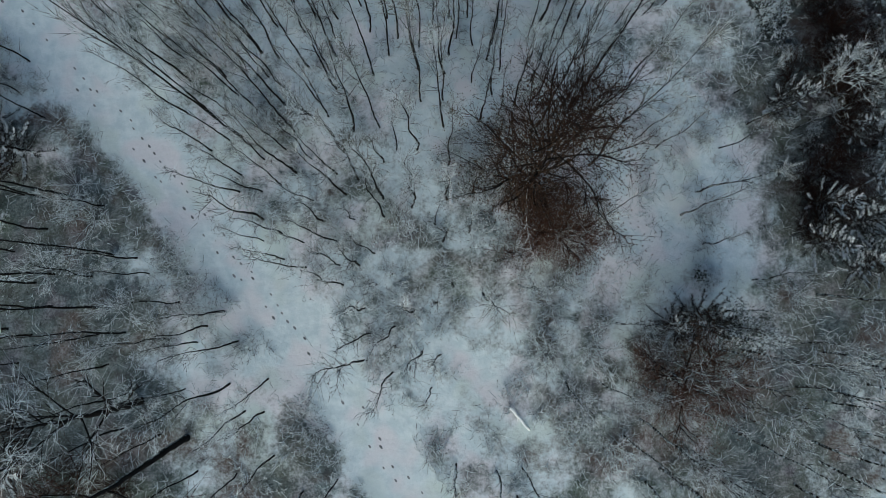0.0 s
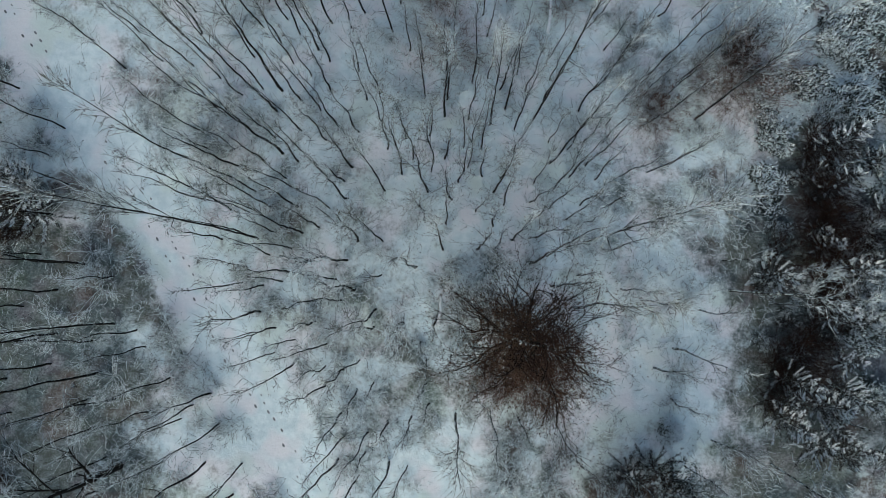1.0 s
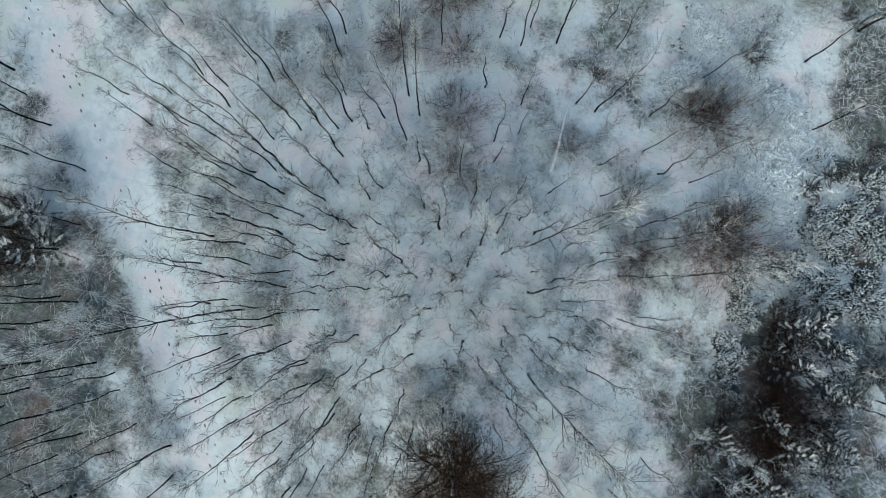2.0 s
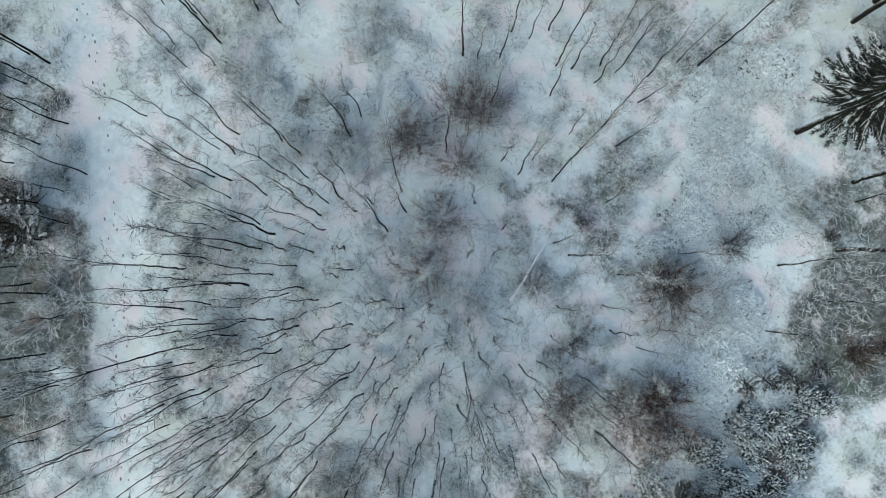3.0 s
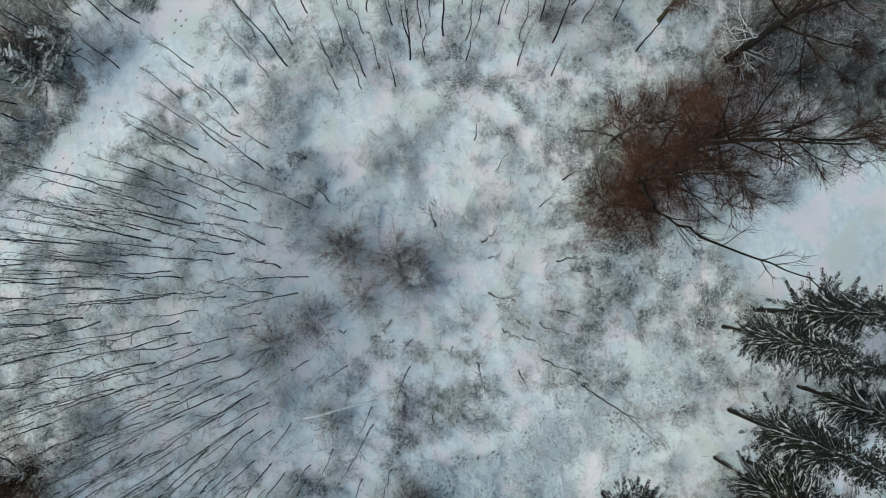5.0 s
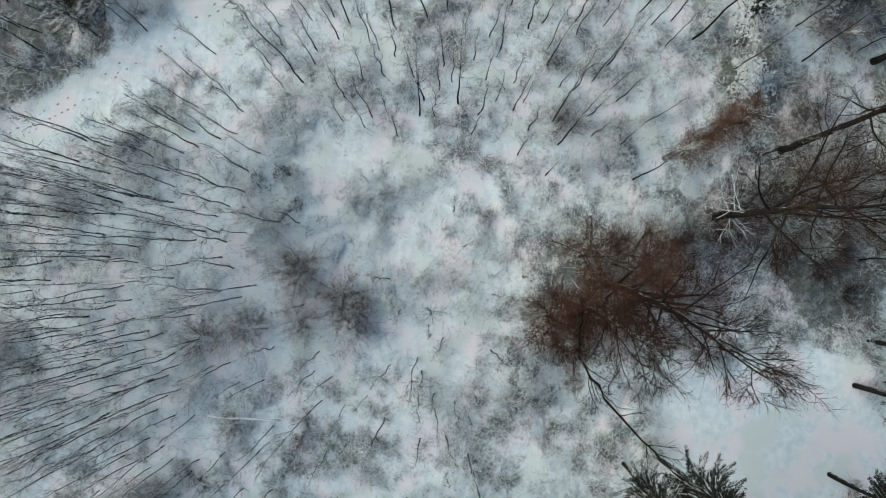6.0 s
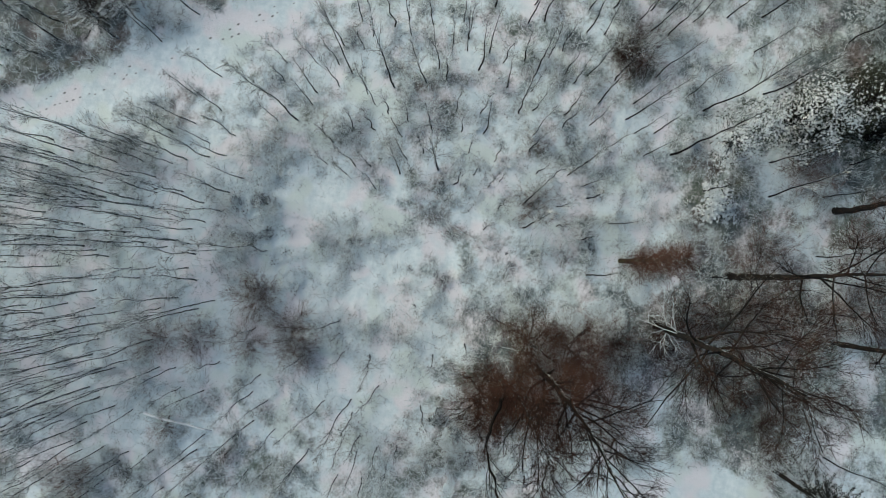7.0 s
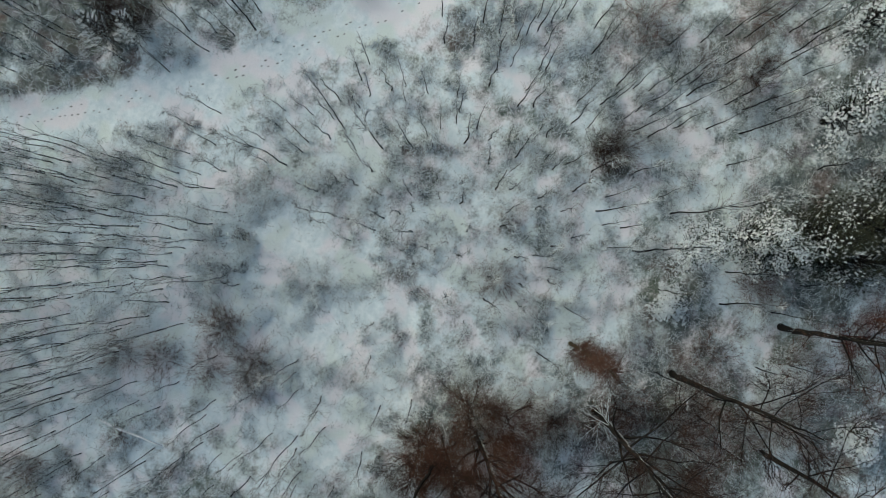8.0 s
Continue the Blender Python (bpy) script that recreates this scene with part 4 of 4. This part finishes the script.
STAND_F = [(-3.0, 10.4, 18), (-1.8, 12.8, 10), (-1.4, 10.8, 17), (-1.1, 17.7, 0), (-1.1, 14.0, 18), (0.4, 15.2, 0), (0.6, 11.3, 13), (0.6, 18.9, 0),
    (1.0, 16.5, 11), (1.5, 13.9, 9), (2.2, 14.9, 13), (2.2, 10.1, 17), (2.5, 11.0, 11), (2.9, 13.8, 16), (3.2, 16.1, 11), (3.9, 14.6, 13), (4.4, 11.0,
    11), (4.5, 16.9, 9), (4.9, 13.4, 9), (5.1, 12.2, 9), (5.6, 10.8, 11), (6.0, 13.1, 10), (7.3, 19.1, 0), (7.5, 17.3, 0), (8.3, 10.1, 10), (8.4, 15.8,
    16), (9.9, 16.9, 0), (11.6, 13.0, 10), (12.9, 15.9, 0)]
STAND_G = [(-29.6, 26.2, 11), (-29.1, 23.8, 10), (-25.3, 27.8, 0), (-25.1, 24.5, 0), (-24.9, 21.8, 13), (-24.1, 26.1, 9), (-23.9, 23.9, 13), (-23.3,
    29.7, 0), (-23.3, 28.1, 19), (-22.7, 20.1, 9), (-21.9, 22.5, 10), (-21.8, 27.6, 13), (-21.3, 26.1, 0), (-20.4, 21.9, 0), (-19.8, 20.5, 0), (-19.1,
    28.3, 0), (-18.1, 25.2, 0), (-17.9, 26.8, 0), (-17.7, 29.2, 0), (-10.4, 23.3, 0), (-10.2, 21.9, 0)]
STAND_H = [(-5.5, 21.0, 18), (-4.7, 24.6, 14), (-4.5, 20.1, 0), (-4.2, 28.9, 0), (-1.6, 26.2, 0), (-1.4, 23.0, 0), (-0.2, 26.1, 0), (-0.0, 27.4, 11),
    (1.0, 22.7, 11), (1.4, 21.0, 0), (1.8, 27.0, 16), (1.8, 28.7, 0), (4.1, 23.9, 11), (4.3, 29.4, 0), (8.5, 24.6, 0), (8.8, 22.5, 0), (10.1, 21.5, 0),
    (10.4, 24.9, 9), (10.7, 27.9, 8), (12.0, 21.6, 8), (12.5, 23.3, 0), (12.5, 20.3, 9)]
STAND_I = [(-36.1, 39.4, 10), (-35.9, 33.4, 0), (-31.8, 30.9, 0), (-29.8, 37.3, 0), (-27.4, 38.1, 0), (-27.2, 31.3, 13), (-25.8, 34.6, 0), (-25.6,
    38.8, 16), (-24.0, 33.7, 8), (-22.8, 36.8, 9), (-22.7, 34.8, 8), (-21.5, 37.7, 0), (-21.3, 35.7, 0), (-20.7, 33.1, 12), (-19.5, 31.6, 0), (-19.4,
    30.5, 0), (-18.7, 34.4, 0), (-17.7, 37.9, 0), (-13.0, 34.0, 0)]
STAND_J = [(-10.6, 35.1, 9), (-9.2, 39.6, 0), (-7.6, 37.7, 10), (-7.5, 30.3, 0), (-6.6, 30.7, 0), (-5.9, 33.3, 11), (-5.5, 31.5, 0), (-4.7, 33.6, 0),
    (-4.0, 34.8, 0), (-2.3, 33.2, 0), (-1.5, 31.4, 0), (-0.0, 34.8, 10), (0.3, 33.7, 0), (0.3, 36.3, 10), (1.0, 37.4, 0), (1.0, 35.0, 11), (2.8, 36.0, 0),
    (3.3, 34.3, 8), (3.8, 37.8, 9), (5.0, 38.4, 0)]
STAND_K = [(-42.4, 48.7, 0), (-41.6, 46.3, 0), (-36.7, 43.2, 0), (-32.6, 48.6, 9), (-30.6, 45.0, 13), (-29.3, 44.9, 0), (-28.0, 49.0, 0), (-27.9,
    40.4, 0), (-27.9, 42.5, 0), (-27.2, 47.1, 11), (-25.1, 43.2, 12), (-23.8, 42.3, 8), (-23.1, 40.1, 8), (-22.7, 44.3, 13), (-21.5, 46.5, 12), (-21.3,
    42.4, 10), (-20.5, 40.0, 0), (-19.9, 42.9, 10), (-18.9, 40.6, 0), (-17.3, 46.3, 0), (-16.6, 40.1, 0)]
STAND_L = [(-40.7, 58.5, 16), (-40.2, 51.7, 8), (-37.5, 52.1, 9), (-32.0, 50.1, 10)]
STAND_M = [(4.3, 18.2, 0), (3.7, 31.1, 0), (2.3, 31.6, 0), (5.3, 23.8, 0), (6.5, 20.8, 0), (0.2, 20.1, 0), (5.3, 27.9, 0), (-0.3, 37.6, 0), (0.9, 30.1, 0), (-3.7, 38.2, 0), (-1.4, 33.6, 0)]
STAND_N = []
STANDS = STAND_A + STAND_B + STAND_C + STAND_D + STAND_E + STAND_F + STAND_G + STAND_H + STAND_I + STAND_J + STAND_K + STAND_L + STAND_M + STAND_N

kinds = [slender_tree(50 + i, True, i % 4 == 1) for i in range(14)]
light = [slender_tree(150 + i, False, i % 3 == 1) for i in range(6)]
rng = random.Random(8)
taken = []
spare = list(kinds)


def stance(x, y, h):
    s = h / 10.0
    girth = s ** 0.5 * rng.uniform(0.8, 1.15)
    taken.append((x, y))
    return pose(x, y, height(x, y), rng.gauss(0, 1.0), rng.gauss(0, 1.0), rng.uniform(0, 360)) @ Matrix.Diagonal((girth, girth, s, 1))


for x, y, h in STANDS:
    most = 10.5 if y > 20 or (x > 5 and y > 9) else 16.5
    m = stance(x, y, min(h * 1.15 if h >= 12 else h, most) if h else rng.uniform(7.5, 10.5))
    if spare:
        spare.pop().matrix_basis = m
    else:
        copy_thing(rng.choice(kinds), m)


def joined_stand(spots):
    """Trees that run together into one tangle of stems."""
    v, f, slot, mats, at = [], [], [], [], 0
    for m, tree in spots:
        for ob in tree.children:
            me = ob.data
            if me.materials[0] not in mats:
                mats.append(me.materials[0])
            co = np.empty(len(me.vertices) * 3)
            me.vertices.foreach_get("co", co)
            co = np.c_[co.reshape(-1, 3), np.ones(len(me.vertices))] @ np.array(m).T
            v.append(co[:, :3])
            f += [tuple(k + at for k in p.vertices) for p in me.polygons]
            slot += [mats.index(me.materials[0])] * len(me.polygons)
            at += len(me.vertices)
    me = bpy.data.meshes.new("young_wood")
    me.from_pydata(np.concatenate(v), [], f)
    for mat in mats:
        me.materials.append(mat)
    me.polygons.foreach_set("material_index", slot)
    me.update()
    tagged(new("young_wood", me), "dense tangle of slender bare young trees", "trees", kind="stuff")


# denser stands where single trunks run together: x, y, half sizes, count, height
more = []
for cx, cy, hx, hy, count, tall in [(-27, -2, 7, 9, 60, 8.5), (-31, 9, 6, 6, 30, 8.5), (-43, 20, 6, 6, 25, 8.5), (17, -9, 8, 5, 45, 10), (22, 5, 5, 9, 14, 8), (-1, 8, 9, 9, 62, 9),
                                    (-11, 12, 6, 8, 40, 8), (6, 14, 6, 5, 18, 9), (-35, 40, 8, 8, 36, 8), (-46, 47, 7, 7, 30, 8), (-25, 39, 6, 8, 22, 8), (-40, 30, 6, 6, 20, 8), (-27, 60, 9, 8, 16, 8),
                                    (-10, 62, 6, 6, 4, 9), (-4, -14, 10, 4, 14, 8), (20, 32, 4, 6, 8, 9), (8, 0, 6, 6, 6, 8), (-24, 28, 7, 6, 18, 8), (-6, -2, 6, 6, 20, 9), (-14, -5, 5, 5, 10, 8)]:
    for i in range(count * 4):
        if count <= 0:
            break
        x, y = cx + rng.uniform(-hx, hx), cy + rng.uniform(-hy, hy)
        if on_road(x, y) < 2.2 or in_glade(x, y) > -0.5 or any((x - a) ** 2 + (y - b) ** 2 < 0.8 for a, b in taken):
            continue
        more.append((stance(x, y, tall * rng.uniform(0.85, 1.35)), rng.choice(light)))
        count -= 1
joined_stand(more)
for tree, (x, y) in zip(light, [(-34.0, 14.0), (-37.0, 36.0), (24.0, -8.0), (-30.0, 66.0), (-38.0, 47.0), (-24.0, -9.0)]):
    tree.matrix_basis = stance(x, y, 9.0)

# ---- undergrowth ----
dusk = shrub(82, "dark_shrub", "tall dark brown shrub of bare twigs", M_DARK, 36, 3.2, 0.5, "dark shrubs", 12, 0.6)
grey = [shrub(70 + i, "bare_shrub", "leafless grey shrub with frosted twigs", M_BRUSH, 13, 1.7, 0.7, "bare shrubs", 9, 0.85) for i in range(3)]
rust = shrub(80, "brown_shrub", "reddish-brown leafless shrub of dense twigs", M_RUST, 46, 2.2, 0.9, "brown shrubs", 12, 0.5)
white = shrub(81, "frosted_shrub", "shrub with pale frosted arching branches", M_RIME, 14, 2.2, 0.8, "frosted shrubs", 9, 0.8)
free = grey + [rust, white, dusk]


def bed(ob, x, y, s):
    m = pose(x, y, height(x, y), 0, 0, rng.uniform(0, 360)) @ Matrix.Diagonal((s, s, s * rng.uniform(0.8, 1.1), 1))
    if ob in free:
        free.remove(ob)
        ob.matrix_basis = m
    else:
        copy_thing(ob, m)


for x, y in [(20.4, 9.2), (20.9, 8.0), (21.3, 6.8), (20.2, 10.6), (19.9, 12.4), (20.1, 13.8), (19.6, 14.8), (21.0, 5.4), (20.2, 3.8), (19.4, 2.4), (19.0, 1.2), (21.6, 8.8), (20.8, 11.4), (19.2, 3.4), (22.6, 10.6), (18.4, 9.0),
             (-23.5, 4.5), (-22.0, -9.5), (-19.5, -11.5), (-24.0, -8.0), (-17.0, -12.5), (-25.0, 6.0), (-20.8, -13.5), (-33.2, 43.6), (-33.9, 42.8), (-44.6, 50.8), (-16.2, 54.5), (-14.6, 53.2), (-12.6, 50.4), (-17.6, 56.2), (-18.6, 58.4), (-20.4, 61.8)]:
    bed(dusk, x, y, rng.uniform(0.8, 1.2))
for x, y, s in [(11.0, 25.7, 0.8), (11.8, 26.6, 0.7), (15.0, 20.3, 0.9), (14.6, 19.4, 0.8), (13.1, 30.1, 0.7), (8.8, 19.5, 0.5), (4.9, 25.8, 0.5), (24.7, 31.1, 0.9), (26.0, 33.4, 0.9), (23.2, 29.0, 0.8), (-13.6, 57.2, 0.9), (-13.0, 60.2, 0.9), (-14.8, 61.4, 0.8), (-11.6, 62.6, 0.8)]:
    bed(dusk, x, y, s)
for x, y, s in [(-5.0, 27.6, 1.2), (-5.8, 27.1, 1.0), (-4.6, 28.4, 0.8), (-6.7, 23.9, 1.0), (-1.2, 17.8, 1.0), (10.2, 16.1, 0.9), (-2.4, 21.0, 1.0), (-3.6, 24.4, 0.8), (11.7, 25.3, 1.4), (15.3, 19.1, 1.4), (14.1, 17.7, 1.2), (10.6, 16.0, 1.0), (-7.4, 23.9, 0.8),
                (11.5, -7.5, 1.2), (5.0, 1.0, 1.0), (4.5, 21.0, 0.6), (-20.6, 41.0, 0.9), (-8.5, 46.5, 1.3), (-11.0, 46.0, 1.3), (-13.5, 50.0, 1.2), (-17.0, 54.0, 1.3), (-7.0, 41.5, 1.0), (-20.0, 59.0, 1.3), (-23.5, 57.5, 1.2), (-18.0, 61.5, 1.4), (-26.5, 64.5, 1.3), (-22.5, 66.0, 1.3), (-30.0, 58.5, 1.1), (-34.6, 44.4, 1.0), (-43.8, 40.9, 1.4), (-44.8, 50.2, 1.2), (-49.5, 48.6, 1.2)]:
    bed(rust, x, y, s)
for i, (x, y, s) in enumerate(RIME):
    bed(white if i < 34 else rng.choice(grey), x, y, s if i < 34 else s * 1.5)
count = 0
while count < 200:
    x, y = rng.uniform(-44, 26), rng.uniform(-14, 68)
    if rng.random() > 0.4 + 0.8 * tangle(x, y) or on_road(x, y) < 2.0 or in_glade(x, y) > -0.4:
        continue
    count += 1
    bed(rng.choice(grey), x, y, rng.uniform(0.5, 1.1))


def brushwood(name, label, material, amount, reach, thick, least):
    """Fine twigs and dead stalks that stick out of the snow all over the floor."""
    s = Shell()
    count = 0
    while count < amount:
        x, y = rng.uniform(-46, 28), rng.uniform(-15, 70)
        if rng.random() > least + 1.1 * tangle(x, y) or on_road(x, y) < 1.4 or in_glade(x, y) > 0:
            continue
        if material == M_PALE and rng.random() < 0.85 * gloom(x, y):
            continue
        count += 1
        a = rng.random() * math.tau
        d = Vector((math.cos(a), math.sin(a), rng.uniform(0.1, 1.2))).normalized()
        p = Vector((x, y, height(x, y) - 0.03))
        tip = p + d * rng.uniform(*reach)
        bend = p.lerp(tip, 0.5) + Vector((rng.gauss(0, 0.06), rng.gauss(0, 0.06), 0.06))
        s.tube([p, bend, tip], (thick, thick * 0.8, 0.005), 3)
        if rng.random() < 0.5:
            q = p.lerp(tip, rng.uniform(0.2, 0.7))
            s.tube([q, q + turned(rng, d, 0.7) * rng.uniform(0.15, 0.5)], (thick * 0.8, 0.005), 3)
    tagged(new(name, s.mesh(name, material)), label, "undergrowth", kind="stuff")


brushwood("frosted_brushwood", "fine frosted twigs sticking out of the snow", M_PALE, 60000, (0.25, 0.8), 0.019, 0.10)
brushwood("dark_brushwood", "thin dark stalks and twigs sticking out of the snow", M_STALK, 40000, (0.2, 0.9), 0.009, 0.15)

# ---- small things ----
def fallen_log(label, a, b, girth, lift):
    """A thin trunk lying from a to b, its thick end propped up a little."""
    rng = random.Random(int(a[0] * 10))
    t = thing("fallen_log", label, "log", "fallen logs")
    shell = Shell()
    pts = []
    for i in range(7):
        u = i / 6
        x, y = a[0] + (b[0] - a[0]) * u + rng.gauss(0, 0.03), a[1] + (b[1] - a[1]) * u + rng.gauss(0, 0.03)
        pts.append(Vector((x, y, height(x, y) + lift * (1 - u) + girth * 0.6)))
    shell.tube(pts, [girth * (1 - 0.45 * i / 6) * rng.uniform(0.9, 1.1) for i in range(7)], 8)
    part("trunk", shell, M_LOG, t)
    for u in (0.35, 0.6):
        stub = Shell()
        p, d = along(pts, u)
        stub.tube([p, p + turned(rng, d, 0.9) * 0.35], (girth * 0.35, girth * 0.2), 6)
        part("branch_stub", stub, M_LOG, t)
    return t


fallen_log("thin fallen trunk covered with snow, lying on the floor", (4.0, 19.3), (3.6, 24.3), 0.1, 0.7)
fallen_log("short fallen trunk under snow on the open floor", (0.3, 2.3), (0.15, 4.0), 0.11, 0.15)
fallen_log("short snowy log lying among young trees", (3.3, -8.2), (4.3, -9.4), 0.10, 0.15)

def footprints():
    """Two lines of steps along the track, as dark grey ovals just above the snow."""
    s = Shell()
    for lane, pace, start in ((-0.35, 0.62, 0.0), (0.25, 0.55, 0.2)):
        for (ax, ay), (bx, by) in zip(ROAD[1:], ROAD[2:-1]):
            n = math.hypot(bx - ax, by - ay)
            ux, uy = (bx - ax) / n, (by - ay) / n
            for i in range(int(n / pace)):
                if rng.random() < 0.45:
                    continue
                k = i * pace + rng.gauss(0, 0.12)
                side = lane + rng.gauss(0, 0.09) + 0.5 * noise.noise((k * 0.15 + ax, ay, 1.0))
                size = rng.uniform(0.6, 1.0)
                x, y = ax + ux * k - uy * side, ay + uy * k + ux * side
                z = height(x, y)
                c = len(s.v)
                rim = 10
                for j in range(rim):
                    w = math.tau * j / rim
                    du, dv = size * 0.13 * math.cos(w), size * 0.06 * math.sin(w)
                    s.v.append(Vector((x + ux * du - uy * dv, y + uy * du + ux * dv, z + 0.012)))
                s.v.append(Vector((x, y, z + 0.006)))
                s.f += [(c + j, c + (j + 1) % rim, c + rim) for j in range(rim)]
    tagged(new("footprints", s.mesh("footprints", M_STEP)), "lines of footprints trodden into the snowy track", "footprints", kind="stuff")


footprints()
